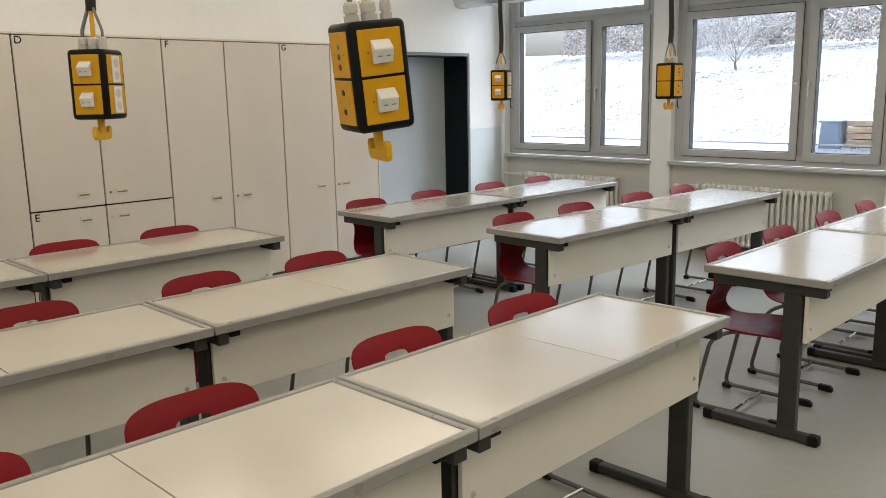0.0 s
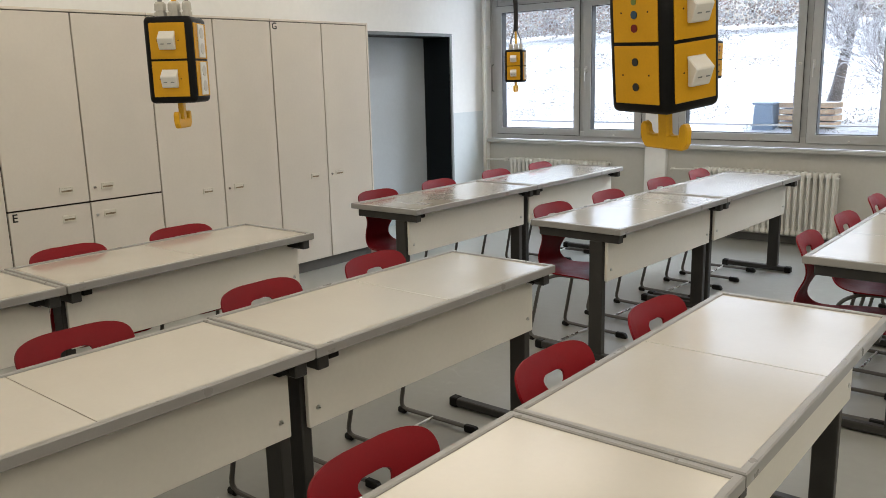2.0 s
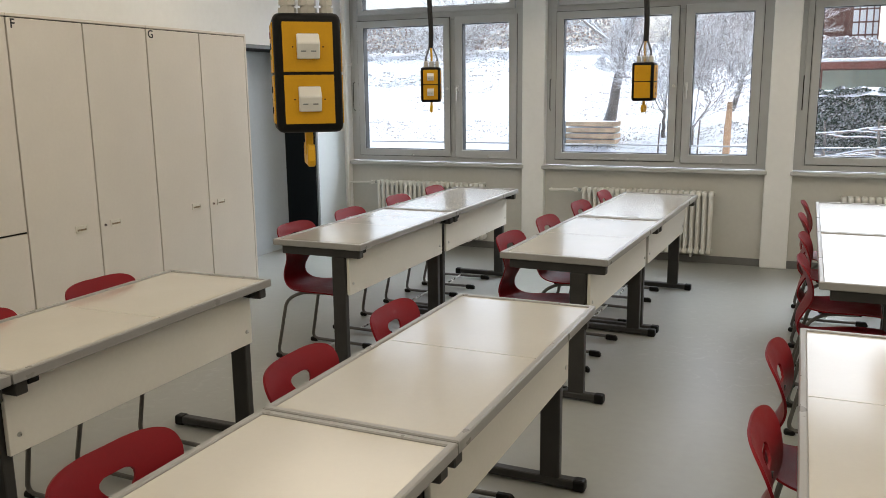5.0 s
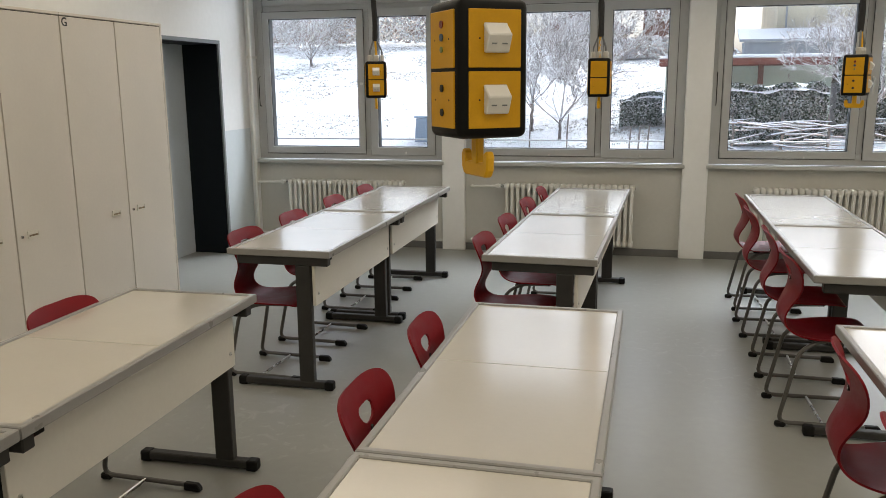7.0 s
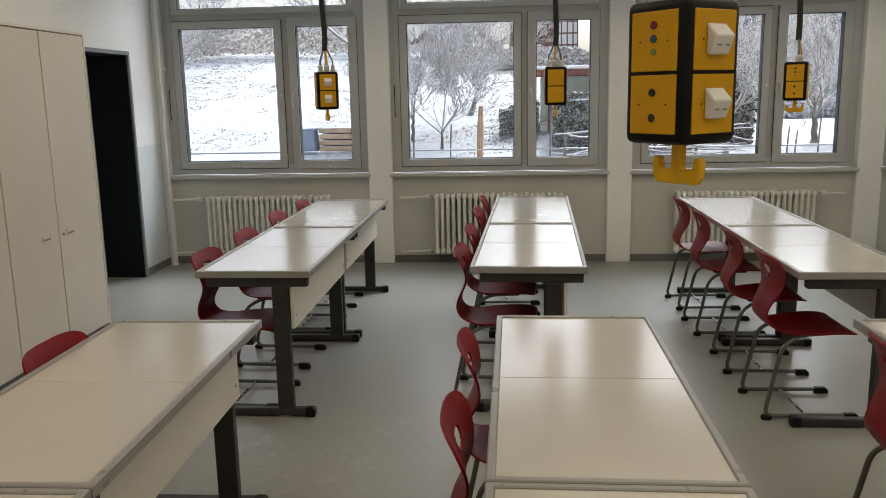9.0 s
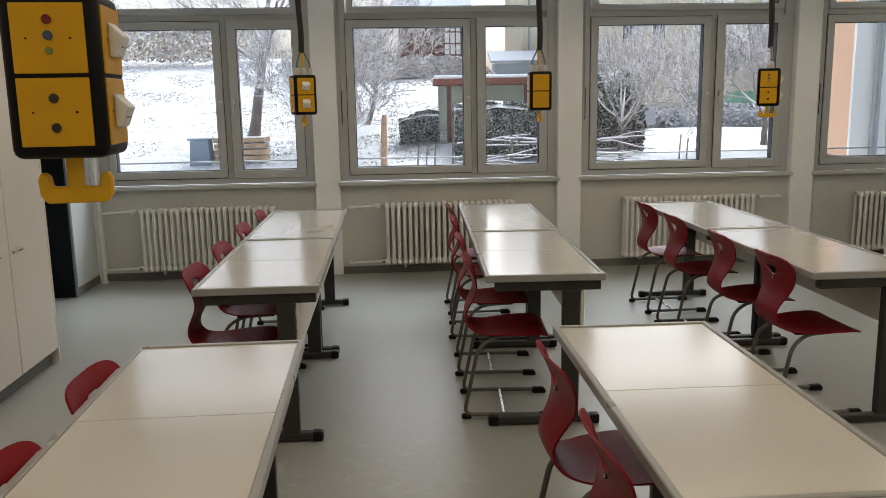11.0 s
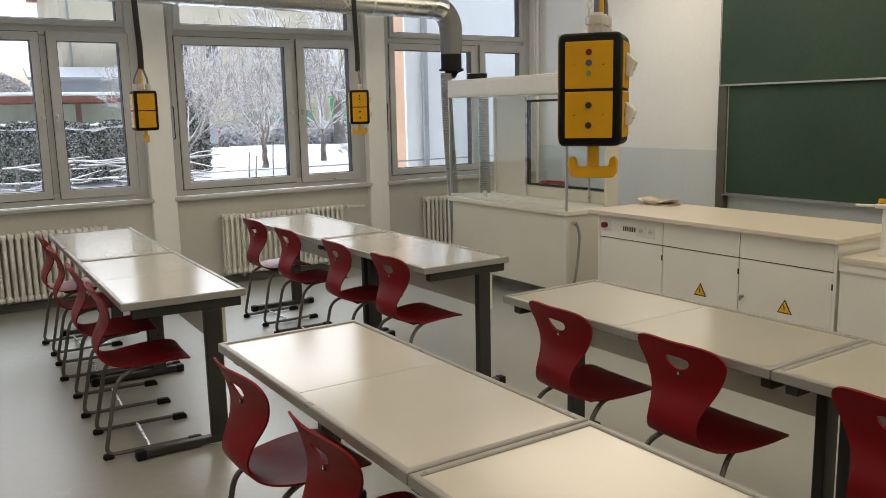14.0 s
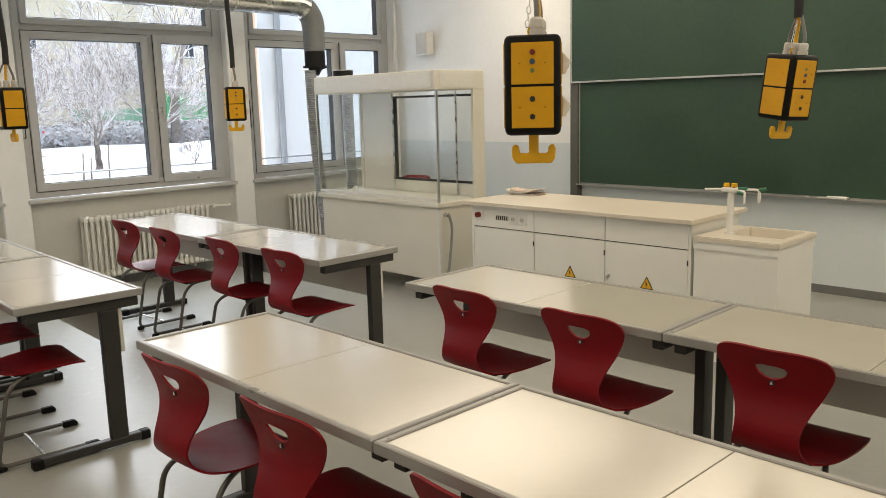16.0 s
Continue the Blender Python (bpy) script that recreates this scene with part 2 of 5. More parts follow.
def extrude(outline, axis, a, b, bevel=0.0):
    """A plate: an outline of (u, v) pulled along an axis from a to b."""
    bm = bmesh.new()
    put = {"x": lambda u, v, w: (w, u, v), "y": lambda u, v, w: (u, w, v), "z": lambda u, v, w: (u, v, w)}[axis]
    lo = [bm.verts.new(put(u, v, a)) for u, v in outline]
    hi = [bm.verts.new(put(u, v, b)) for u, v in outline]
    n = len(outline)
    bm.faces.new(lo[::-1])
    bm.faces.new(hi)
    for k in range(n):
        bm.faces.new((lo[k], lo[(k + 1) % n], hi[(k + 1) % n], hi[k]))
    bmesh.ops.recalc_face_normals(bm, faces=bm.faces)
    if bevel:
        bmesh.ops.bevel(bm, geom=[e for e in bm.edges if abs(e.calc_face_angle(0)) > 0.6], offset=bevel, segments=1, affect="EDGES")
    return bm


def part(name, bm, mat, parent=None, label="", smooth=False):
    """Links a bmesh as one mesh object, under a thing or a part."""
    me = bpy.data.meshes.new(name)
    bmesh.ops.recalc_face_normals(bm, faces=bm.faces)
    bm.to_mesh(me)
    bm.free()
    me.materials.append(M[mat] if isinstance(mat, str) else mat)
    if smooth:
        me.shade_smooth()
        me.set_sharp_from_angle(angle=radians(40))
    ob = new(name, me)
    ob.parent = parent
    if label:
        ob["label"] = label
    return ob


def again(ob, name, m, parent):
    """One more part on the same mesh."""
    o = new(name, ob.data)
    o.parent = parent
    o.matrix_basis = m
    return o


def thing(name, label, category, group="", at=(0, 0, 0), turn=0.0, kind=""):
    ob = new(name)
    ob.empty_display_size = 0.1
    ob.matrix_basis = pose(*at, 0, 0, turn)
    return tagged(ob, label, category, group, kind)


def structure(name, bm, mat, label="", parent=None):
    ob = part(name, bm, mat, parent)
    return tagged(ob, label, "", "", "structure")


def text_mesh(body, size, depth=0.0006):
    cu = bpy.data.curves.new("text", "FONT")
    cu.body, cu.size, cu.extrude = body, size, depth
    cu.align_x, cu.align_y = "CENTER", "CENTER"
    cu.resolution_u, cu.offset = 3, size * 0.014
    ob = new("text", cu)
    me = bpy.data.meshes.new_from_object(ob.evaluated_get(bpy.context.evaluated_depsgraph_get()))
    bpy.data.objects.remove(ob)
    bpy.data.curves.remove(cu)
    me.name = "lettering"
    return me


def lettering(body, size, mat, parent, m):
    me = text_mesh(body, size)
    me.materials.clear()
    me.materials.append(M[mat])
    ob = new("lettering", me)
    ob.parent, ob.matrix_basis = parent, m
    return ob


# ---- shell of the room ----
structure("floor", boxed(XL - 0.6, XR + 0.3, YB - 0.3, YW + 0.35, -0.25, 0.0), "floor", "grey linoleum floor with a soft sheen")
structure("ceiling", boxed(XL - 0.6, XR + 0.3, YB - 0.3, YW + 0.35, HC, HC + 0.2), "ceiling", "plain white plaster ceiling")
structure("wall_south", boxed(XL - 0.6, XR + 0.3, YB - 0.25, YB, 0, HC), "wall", "plain white painted wall")

# board wall: white above, pale blue-grey dado below
wall_e = structure("wall_east", boxed(XR, XR + 0.25, YB, YW + 0.34, 1.2, HC), "wall", "white painted plaster wall behind the chalkboard")
structure("wall_east_dado", boxed(XR - 0.003, XR + 0.25, YB, YW + 0.34, 0, 1.2), "dado", "pale grey-blue washable paint on the lower wall")

# cupboard wall with the doorway niche
DY0, DY1, DZ = 5.43, 6.905, 2.040
for nm, y0, y1, z0, z1, mat in (("wall_west", YB, DY0, 1.2, HC, "wall"), ("wall_west_dado", YB, DY0, 0, 1.2, "dado"),
                                ("wall_west_pier", DY1, YW + 0.34, 1.2, HC, "wall"), ("wall_west_pier_dado", DY1, YW + 0.34, 0, 1.2, "dado"),
                                ("wall_west_lintel", DY0, DY1, DZ, HC, "wall")):
    structure(nm, boxed(XL - 0.5, XL + (0.003 if mat == "dado" else 0), y0, y1, z0, z1), mat, "white plaster wall" if mat == "wall" else "pale grey-blue washable wall paint")
door = tagged(new("door_1"), "pale grey door leaf in a dark steel frame, shut", "door", "", "structure")
part("door_leaf", boxed(XL - 0.40, XL - 0.36, DY0 + 0.001, DY1 - 0.001, 0.001, DZ - 0.001), "door", door)
part("jamb", boxed(XL - 0.36, XL - 0.002, DY1 - 0.022, DY1 - 0.001, 0, DZ - 0.002), "jamb", door, "near-black steel reveal")
part("jamb", boxed(XL - 0.36, XL - 0.002, DY0 + 0.001, DY0 + 0.022, 0, DZ - 0.002), "jamb", door, "near-black steel reveal")
part("head", boxed(XL - 0.36, XL - 0.002, DY0 + 0.023, DY1 - 0.023, DZ - 0.022, DZ - 0.001), "jamb", door, "near-black steel head")
part("casing", extrude([(DY1 - 0.022, 0), (DY1 + 0.012, 0), (DY1 + 0.012, DZ + 0.012), (DY0 - 0.012, DZ + 0.012), (DY0 - 0.012, 0), (DY0 + 0.022, 0), (DY0 + 0.022, DZ - 0.022), (DY1 - 0.022, DZ - 0.022)], "x", XL + 0.004, XL + 0.022, 0.003), "casing", door, "grey steel casing")

# window wall: parapet, piers, head
structure("wall_north", boxed(XL - 0.5, XR + 0.25, YW, YW + 0.34, 0, 0.845), "parapet", "cream-grey painted parapet below the windows")
structure("wall_north_head", boxed(XL - 0.5, XR + 0.25, YW, YW + 0.34, 3.16, HC), "wall", "white painted wall above the windows")
for k in range(5):
    x1 = WIN0 + WPITCH * k + 0.004 + (WFIRST if k == 0 else 0)
    x0 = XL + 0.001 if k == 0 else x1 - (WPITCH - WW) - 0.008
    if k == 4:
        x1 = XR
    structure(f"pier_{k + 1}", boxed(x0, x1, YW - 0.055, YW + 0.34, 0, 3.3, 0.006), "wall", "white plastered pier between the windows")
structure("baseboard", boxed(XL + 0.02, XR - 0.02, YW - 0.012, YW - 0.001, 0, 0.07), "skirting", "dark grey skirting strip")
structure("baseboard_east", boxed(XR - 0.014, XR - 0.004, YB, 4.9, 0, 0.07), "skirting", "dark grey skirting strip")
structure("baseboard_pier", boxed(XL + 0.004, XL + 0.014, DY1 + 0.02, YW - 0.02, 0, 0.07), "skirting", "dark grey skirting strip")


# ---- windows ----
def ring(x0, x1, z0, z1, w, y0, y1, bevel=0.004):
    """A mitred rectangular frame in one mesh, with a hole through it."""
    bm = bmesh.new()
    outer = [(x0, z0), (x1, z0), (x1, z1), (x0, z1)]
    inner = [(x0 + w, z0 + w), (x1 - w, z0 + w), (x1 - w, z1 - w), (x0 + w, z1 - w)]
    vs = {}
    for tag, pts in (("o", outer), ("i", inner)):
        for yy in (y0, y1):
            vs[tag, yy] = [bm.verts.new((x, yy, z)) for x, z in pts]
    for k in range(4):
        j = (k + 1) % 4
        bm.faces.new((vs["o", y0][k], vs["o", y0][j], vs["i", y0][j], vs["i", y0][k]))
        bm.faces.new((vs["o", y1][j], vs["o", y1][k], vs["i", y1][k], vs["i", y1][j]))
        bm.faces.new((vs["o", y0][j], vs["o", y0][k], vs["o", y1][k], vs["o", y1][j]))
        bm.faces.new((vs["i", y0][k], vs["i", y0][j], vs["i", y1][j], vs["i", y1][k]))
    bmesh.ops.recalc_face_normals(bm, faces=bm.faces)
    if bevel:
        bmesh.ops.bevel(bm, geom=[e for e in bm.edges if abs(e.calc_face_angle(0)) > 0.6 and abs(e.verts[0].co.y - e.verts[1].co.y) < 1e-6 and (abs(e.verts[0].co.x - e.verts[1].co.x) < 1e-6 or abs(e.verts[0].co.z - e.verts[1].co.z) < 1e-6)], offset=bevel, segments=1, affect="EDGES")
    return bm


def pane_set(parent, x0, x1, z0, z1, w, y0, y1):
    """A sash: frame, seal and pane. x0..z1 is the clear glass."""
    sash = part("sash", ring(x0 - w, x1 + w, z0 - w, z1 + w, w, y0, y1), "frame", parent)
    part("seal", ring(x0 - 0.003, x1 + 0.003, z0 - 0.003, z1 + 0.003, 0.008, y0 + 0.012, y1 - 0.006, 0), "seal", sash)
    p = part("pane", boxed(x0 - 0.002, x1 + 0.002, YG - 0.004, YG + 0.004, z0 - 0.002, z1 + 0.002), "glass", sash)
    p.visible_shadow = False
    return sash


YG = 7.62
for k in range(4):
    X = WIN0 + WPITCH * k
    XF = X + (WFIRST if k == 0 else 0)
    win = tagged(new(f"window_{k + 1}"), "grey-framed window with a wide and a narrow casement under a fanlight", "window", "windows of the long wall", "structure")
    part("window_frame", ring(XF, X + WW, 0.885, 3.158, 0.10, YG - 0.05, YG + 0.06), "frame", win)
    part("transom", boxed(XF + 0.098, X + WW - 0.098, YG - 0.032, YG + 0.05, 2.330, 2.425, 0.004), "frame", win)
    part("mullion", boxed(X + 1.222, X + 1.334, YG - 0.030, YG + 0.05, 0.98, 2.3295, 0.004), "frame", win)
    big = pane_set(win, XF + 0.167, X + 1.180, 1.010, 2.284, 0.068, YG - 0.066, YG + 0.03)
    small = pane_set(win, X + 1.386, X + 1.893, 1.010, 2.284, 0.080, YG - 0.066, YG + 0.03)
    pane_set(win, XF + 0.167, X + 1.893, 2.466, 3.05, 0.055, YG - 0.060, YG + 0.03)
    # narrow rebate line round each casement
    for c0, c1 in ((XF + 0.093, X + 1.252), (X + 1.302, X + 1.977)):
        part("rebate", ring(c0, c1, 0.936, 2.358, 0.004, YG - 0.0535, YG - 0.048, 0), "seal", win)
    # handle on the narrow casement, hinge pins, opener rod
    hb = part("handle", boxed(X + 1.325, X + 1.349, YG - 0.078, YG - 0.066, 1.60, 1.67, 0.003), "steel", small)
    part("lever", tube(bmesh.new(), bend([(X + 1.337, YG - 0.07, 1.645), (X + 1.337, YG - 0.115, 1.645), (X + 1.337, YG - 0.115, 1.52)], 0.02), 0.009, 8), "alu", hb.parent, "", True)
    part("lock", rod((X + 1.222, YG - 0.085, 1.64), (X + 1.222, YG - 0.06, 1.64), 0.014), "steel", big)
    for xx in (X + 0.82, X + 1.67):
        part("bolt", rod((xx, YG - 0.082, 0.955), (xx, YG - 0.06, 0.955), 0.010), "steel", win)
    part("opener_rod", tube(bmesh.new(), bend([(XF + 0.045, YG - 0.05, 1.72), (XF + 0.045, YG - 0.085, 1.71), (XF + 0.045, YG - 0.085, 1.43), (XF + 0.045, YG - 0.05, 1.42)], 0.012, 3), 0.0042, 8), "cap", win, "black opener handle")
    part("opener_rod", rod((XF + 0.045, YG - 0.065, 1.7), (XF + 0.045, YG - 0.065, 2.6), 0.005, 6), "frame", win)
    part("window_sill", boxed(XF - 0.015, X + WW + 0.015, YW - 0.075, YG - 0.045, 0.848, 0.882, 0.006, 2), "sill", win, "grey stone window sill")


# ---- radiators ----
def radiator(x0, n, pitch, side, reach):
    """A row of two-column sections; side -1 or 1 is the end with the pipes."""
    r = thing("radiator", "white column radiator with pipes under the window", "radiator", "radiators under the windows", (x0, YW - 0.09, 0.095))
    bm = bmesh.new()
    for dy in (-0.045, 0.045):
        tube(bm, bend([(0, dy, 0.03), (0, dy, 0.57)], 0.01), 0.0165, 8)
    for z in (0.035, 0.565):
        box(bm, -0.0245, 0.0245, -0.062, 0.062, z - 0.026, z + 0.026, 0.016, 2)
    first = part("section", bm, "radiator", r, "", True)
    for k in range(1, n):
        again(first, "section", pose(pitch * k, 0, 0), r)
    end = pitch * (n - 1)
    e = 0 if side < 0 else end
    for z, valve in ((0.565, True), (0.035, False)):
        part("pipe", tube(bmesh.new(), bend([(e + side * 0.02, 0, z), (e + side * reach, 0, z - 0.012), (e + side * reach, 0.088, z - 0.012)], 0.03), 0.011, 8), "radiator", r, "", True)
        part("union_nut", rod((e + side * 0.025, 0, z), (e + side * 0.062, 0, z), 0.017, 6), "steel", r, "dull brass union nut")
        if valve:
            v = part("valve", rod((e + side * 0.062, 0, z), (e + side * 0.115, 0, z), 0.018, 12), "radiator", r, "", True)
            part("knob", rod((e + side * 0.085, -0.045, z), (e + side * 0.085, 0.0, z), 0.020, 10), "radiator", v, "", True)
    part("vent_plug", rod((end - e - side * 0.025 if side > 0 else end + 0.025, 0, 0.565), (end - e - side * 0.034 if side > 0 else end + 0.034, 0, 0.565), 0.012, 8), "steel", r)
    for x in (pitch * 3, pitch * (n - 4)):
        part("bracket", boxed(x - 0.012, x + 0.012, 0.02, 0.085, 0.1, 0.13), "radiator", r)
        part("bracket", boxed(x - 0.012, x + 0.012, 0.02, 0.085, 0.4, 0.43), "radiator", r)
        part("foot_clip", boxed(x - 0.010, x + 0.010, -0.02, 0.085, -0.03, 0.008, 0.003), "radiator", r)
    return r


for x, y in ((XL + 0.07, YW - 0.10), (XR - 0.08, YW - 0.10)):
    rp = thing("heating_riser", "white vertical heating pipe in the corner", "pipe", "heating risers", (x, y, 0))
    part("pipe", rod((0, 0, 0), (0, 0, HC), 0.019, 12), "radiator", rp, "", True)
    part("collar", rod((0, 0, 0), (0, 0, 0.02), 0.035, 14), "radiator", rp, "", True)
    part("clip", boxed(-0.025, 0.025, -0.024, 0.10, 1.9, 1.925), "radiator", rp)

for x, n, side, reach in ((-6.10, 23, -1, 0.40), (-3.86, 23, -1, 0.36), (-1.585, 24, 1, 0.30), (0.72, 23, 1, 0.30)):
    radiator(x, n, 0.0535, side, reach)


# ---- cupboards ----
def cupboard_handle(parent, y, z, lock):
    h = part("handle", ring(y - 0.045, y + 0.045, z - 0.021, z + 0.021, 0.008, -0.007, 0.0, 0), "hood", parent, "beige recessed pull")
    for v in h.data.vertices:
        v.co = (-v.co.y, v.co.x, v.co.z)
    part("recess", boxed(0.0004, 0.0012, y - 0.0365, y + 0.0365, z - 0.0125, z + 0.0125), "pull", parent)
    part("grip", boxed(0.002, 0.006, y - 0.036, y + 0.036, z - 0.001, z + 0.012, 0.001), "hood", parent)
    if lock:
        part("lock", rod((0.0, lock, z - 0.004), (0.008, lock, z - 0.004), 0.009, 12), "steel", parent)


CX = -5.985


def cupboard(y0, doors, letters):
    W, H, D = 1.060, 2.054, 0.573
    c = thing("cupboard", "tall cream wall cupboard with two leaves, shut", "cupboard", "row of cupboards", (CX, y0, 0))
    part("body", boxed(-D, -0.021, 0.001, W - 0.001, 0.095, H), "gap", c, "dark carcass showing in the joints")
    part("plinth", boxed(-D, -0.05, 0.001, W - 0.001, 0.0, 0.094), "skirting", c, "dark plinth")
    part("top_rail", boxed(-D, 0.002, 0.001, W - 0.001, H + 0.001, H + 0.018, 0.002), "cabinet", c)
    for s in (0, 1):
        a, b = (0.0055, W / 2 - 0.005) if s == 0 else (W / 2 + 0.005, W - 0.0055)
        for z0, z1, hz in doors:
            d = part("door", boxed(-0.020, 0.0, a, b, z0, z1, 0.0015), "cabinet", c)
            if s == 0:
                cupboard_handle(d, b - 0.145, hz, 0)
            else:
                cupboard_handle(d, a + 0.125, hz, a + 0.035)
    for ch, z in letters:
        lettering(ch, 0.072, "ink", c, Matrix(((0, 0, 1, 0.0012), (1, 0, 0, 0.042), (0, 1, 0, z), (0, 0, 0, 1))))
    return c


TALL = [(0.10, 2.049, 0.815)]
SPLIT = [(0.10, 0.846, 0.765), (0.858, 2.049, 0.948)]
cupboard(0.780, TALL, [])
cupboard(1.840, SPLIT, [("D", 2.015), ("E", 0.81)])
cupboard(2.900, TALL, [("F", 2.015)])
last_cup = cupboard(3.960, TALL, [("G", 2.015)])
part("side_panel", boxed(-0.573, 0.0, 1.0605, 1.078, 0.0, 2.072), "cabinet", last_cup)


# ---- pupils' tables ----
TW, TL, TH = 0.586, 1.392, 0.78


def pupil_table():
    t = thing("pupil_table", "cream laminate science table with raised grey rim and dark steel legs", "table", "pupils' tables")
    hw, hl = TW / 2, TL / 2
    # raised rim: a frame with its own thickness
    rim = ring(-hw, hw, -hl, hl, 0.022, TH - 0.036, TH, 0.0035)
    for v in rim.verts:
        v.co = (v.co.x, v.co.z, v.co.y)
    part("rim", rim, "rim", t, "grey plastic rim")
    for a, b in ((-hl + 0.0222, -0.0018), (0.0018, hl - 0.0222)):
        part("tabletop", boxed(-hw + 0.0222, hw - 0.0222, a, b, TH - 0.031, TH - 0.0055, 0.001), "top", t)
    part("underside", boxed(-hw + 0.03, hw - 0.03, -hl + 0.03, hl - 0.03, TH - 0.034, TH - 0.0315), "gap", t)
    panel = part("modesty_panel", boxed(0.178, 0.196, -hl + 0.035, hl - 0.035, 0.472, TH - 0.045, 0.002), "panel", t, "white front panel")
    screw = part("screw", rod((0.196, -hl + 0.075, 0.70), (0.200, -hl + 0.075, 0.70), 0.009, 10), "steel", panel)
    for y, z in ((-hl + 0.075, 0.535), (hl - 0.075, 0.70), (hl - 0.075, 0.535)):
        again(screw, "screw", pose(0, y + hl - 0.075, z - 0.70), panel)
    leg = part("leg", boxed(0.088, 0.172, -0.022, 0.022, 0.042, TH - 0.085, 0.006, 2), "leg", t)
    foot = part("foot", boxed(-0.262, 0.262, -0.024, 0.024, 0.008, 0.047, 0.008, 2), "leg", leg)
    bar = part("top_bar", boxed(-0.245, 0.275, -0.024, 0.024, TH - 0.085, TH - 0.0365, 0.004), "leg", leg)
    cap1 = part("end_cap", boxed(0.228, 0.280, -0.0265, 0.0265, 0.0, 0.050, 0.010, 2), "cap", leg)
    cap2 = part("end_cap", boxed(-0.280, -0.228, -0.0265, 0.0265, 0.0, 0.050, 0.010, 2), "cap", leg)
    leg.matrix_basis = pose(0, -hl + 0.042, 0)
    leg2 = again(leg, "leg", pose(0, hl - 0.042, 0), t)
    for o, nm in ((foot, "foot"), (bar, "top_bar"), (cap1, "end_cap"), (cap2, "end_cap")):
        again(o, nm, Matrix(), leg2)
    for s in (-1, 1):
        part("bracket", boxed(0.205, 0.262, s * (hl - 0.10) - 0.022, s * (hl - 0.10) + 0.022, TH - 0.066, TH - 0.037, 0.003), "cap", t)
    return t


# ---- chairs ----
def chair():
    c = thing("chair", "dark red moulded plastic chair on a grey tubular sled frame", "chair", "pupils' chairs")
    # side profile of the shell from the seat's front edge to the top of the back: x, z, half width
    prof = [(0.211, 0.433, 0.158), (0.205, 0.439, 0.182), (0.184, 0.447, 0.199), (0.126, 0.451, 0.207), (0.050, 0.446, 0.205), (-0.040, 0.438, 0.190), (-0.105, 0.438, 0.166),
            (-0.158, 0.449, 0.141), (-0.192, 0.472, 0.123), (-0.208, 0.505, 0.112), (-0.205, 0.543, 0.109), (-0.190, 0.581, 0.115), (-0.172, 0.624, 0.131), (-0.164, 0.667, 0.154),
            (-0.170, 0.710, 0.177), (-0.182, 0.743, 0.192), (-0.193, 0.769, 0.193), (-0.203, 0.790, 0.184), (-0.211, 0.805, 0.166), (-0.217, 0.816, 0.138), (-0.221, 0.823, 0.100), (-0.223, 0.826, 0.055)]
    fine = []
    for i in range(len(prof) - 1):
        p0, p1, p2, p3 = (Vector(prof[max(0, min(len(prof) - 1, i + k))]) for k in (-1, 0, 1, 2))
        for s in (0, 1 / 3, 2 / 3):
            fine.append(0.5 * (2 * p1 + (p2 - p0) * s + (2 * p0 - 5 * p1 + 4 * p2 - p3) * s * s + (3 * p1 - p0 - 3 * p2 + p3) * s ** 3))
    fine.append(Vector(prof[-1]))
    n = 30
    bm = bmesh.new()
    rows, par = [], {}
    for i, p in enumerate(fine):
        nx = fine[min(i + 1, len(fine) - 1)] - fine[max(i - 1, 0)]
        t2 = Vector((nx.x, nx.y)).normalized()
        nor = Vector((t2.y, 0, -t2.x))                 # towards the sitter
        back = max(0.0, min(1.0, (p.y - 0.50) / 0.15))
        row = []
        for k in range(n + 1):
            u = -1 + 2 * k / n
            w = p.z * u
            dish = (0.013 * back + 0.010 * max(0.25, min(1.0, (0.16 - p.x) / 0.2))) * (w / 0.195) ** 2
            v = bm.verts.new(Vector((p.x, w, p.y)) + nor * dish)
            par[v] = (w, p.y)
            row.append(v)
        rows.append(row)
    for a, b in zip(rows, rows[1:]):
        for k in range(n):
            bm.faces.new((a[k], a[k + 1], b[k + 1], b[k]))
    # grip hole: flat above, round below
    hz, hw = 0.755, 0.053

    def in_hole(w, z):
        q = abs(w) / hw
        return q < 1 and hz - 0.039 * math.sqrt(1 - q * q) < z < hz + 0.011 * (1 - q ** 6)
    doomed = [f for f in bm.faces if in_hole(sum(par[v][0] for v in f.verts) / 4, sum(par[v][1] for v in f.verts) / 4) and min(par[v][1] for v in f.verts) > 0.69]
    bmesh.ops.delete(bm, geom=doomed, context="FACES_KEEP_BOUNDARY")
    rim_verts = {v for e in bm.edges if len(e.link_faces) == 1 for v in e.verts if abs(par[v][0]) < 0.075 and 0.695 < par[v][1] < 0.785}
    for v in rim_verts:
        w, z = par[v]
        cz = hz - 0.008
        a, r = math.atan2(z - cz, w), 0.001
        while in_hole(r * math.cos(a), cz + r * math.sin(a)):
            r += 0.0005
        v.co.y = r * math.cos(a)
        v.co.z += cz + r * math.sin(a) - z
    if not doomed:
        raise ValueError("no grip hole")
    bmesh.ops.recalc_face_normals(bm, faces=bm.faces)
    bmesh.ops.solidify(bm, geom=list(bm.faces), thickness=0.0075)
    sh = part("shell", bm, "red", c, "dark red moulded seat and back with a grip hole", True)
    part("number_tag", rod((-0.165, 0, 0.698), (-0.1800, 0, 0.699), 0.0095, 12), "ink", c)
    lettering("6", 0.017, "cover", c, pose(-0.1806, 0, 0.699, 90, 0, -90))
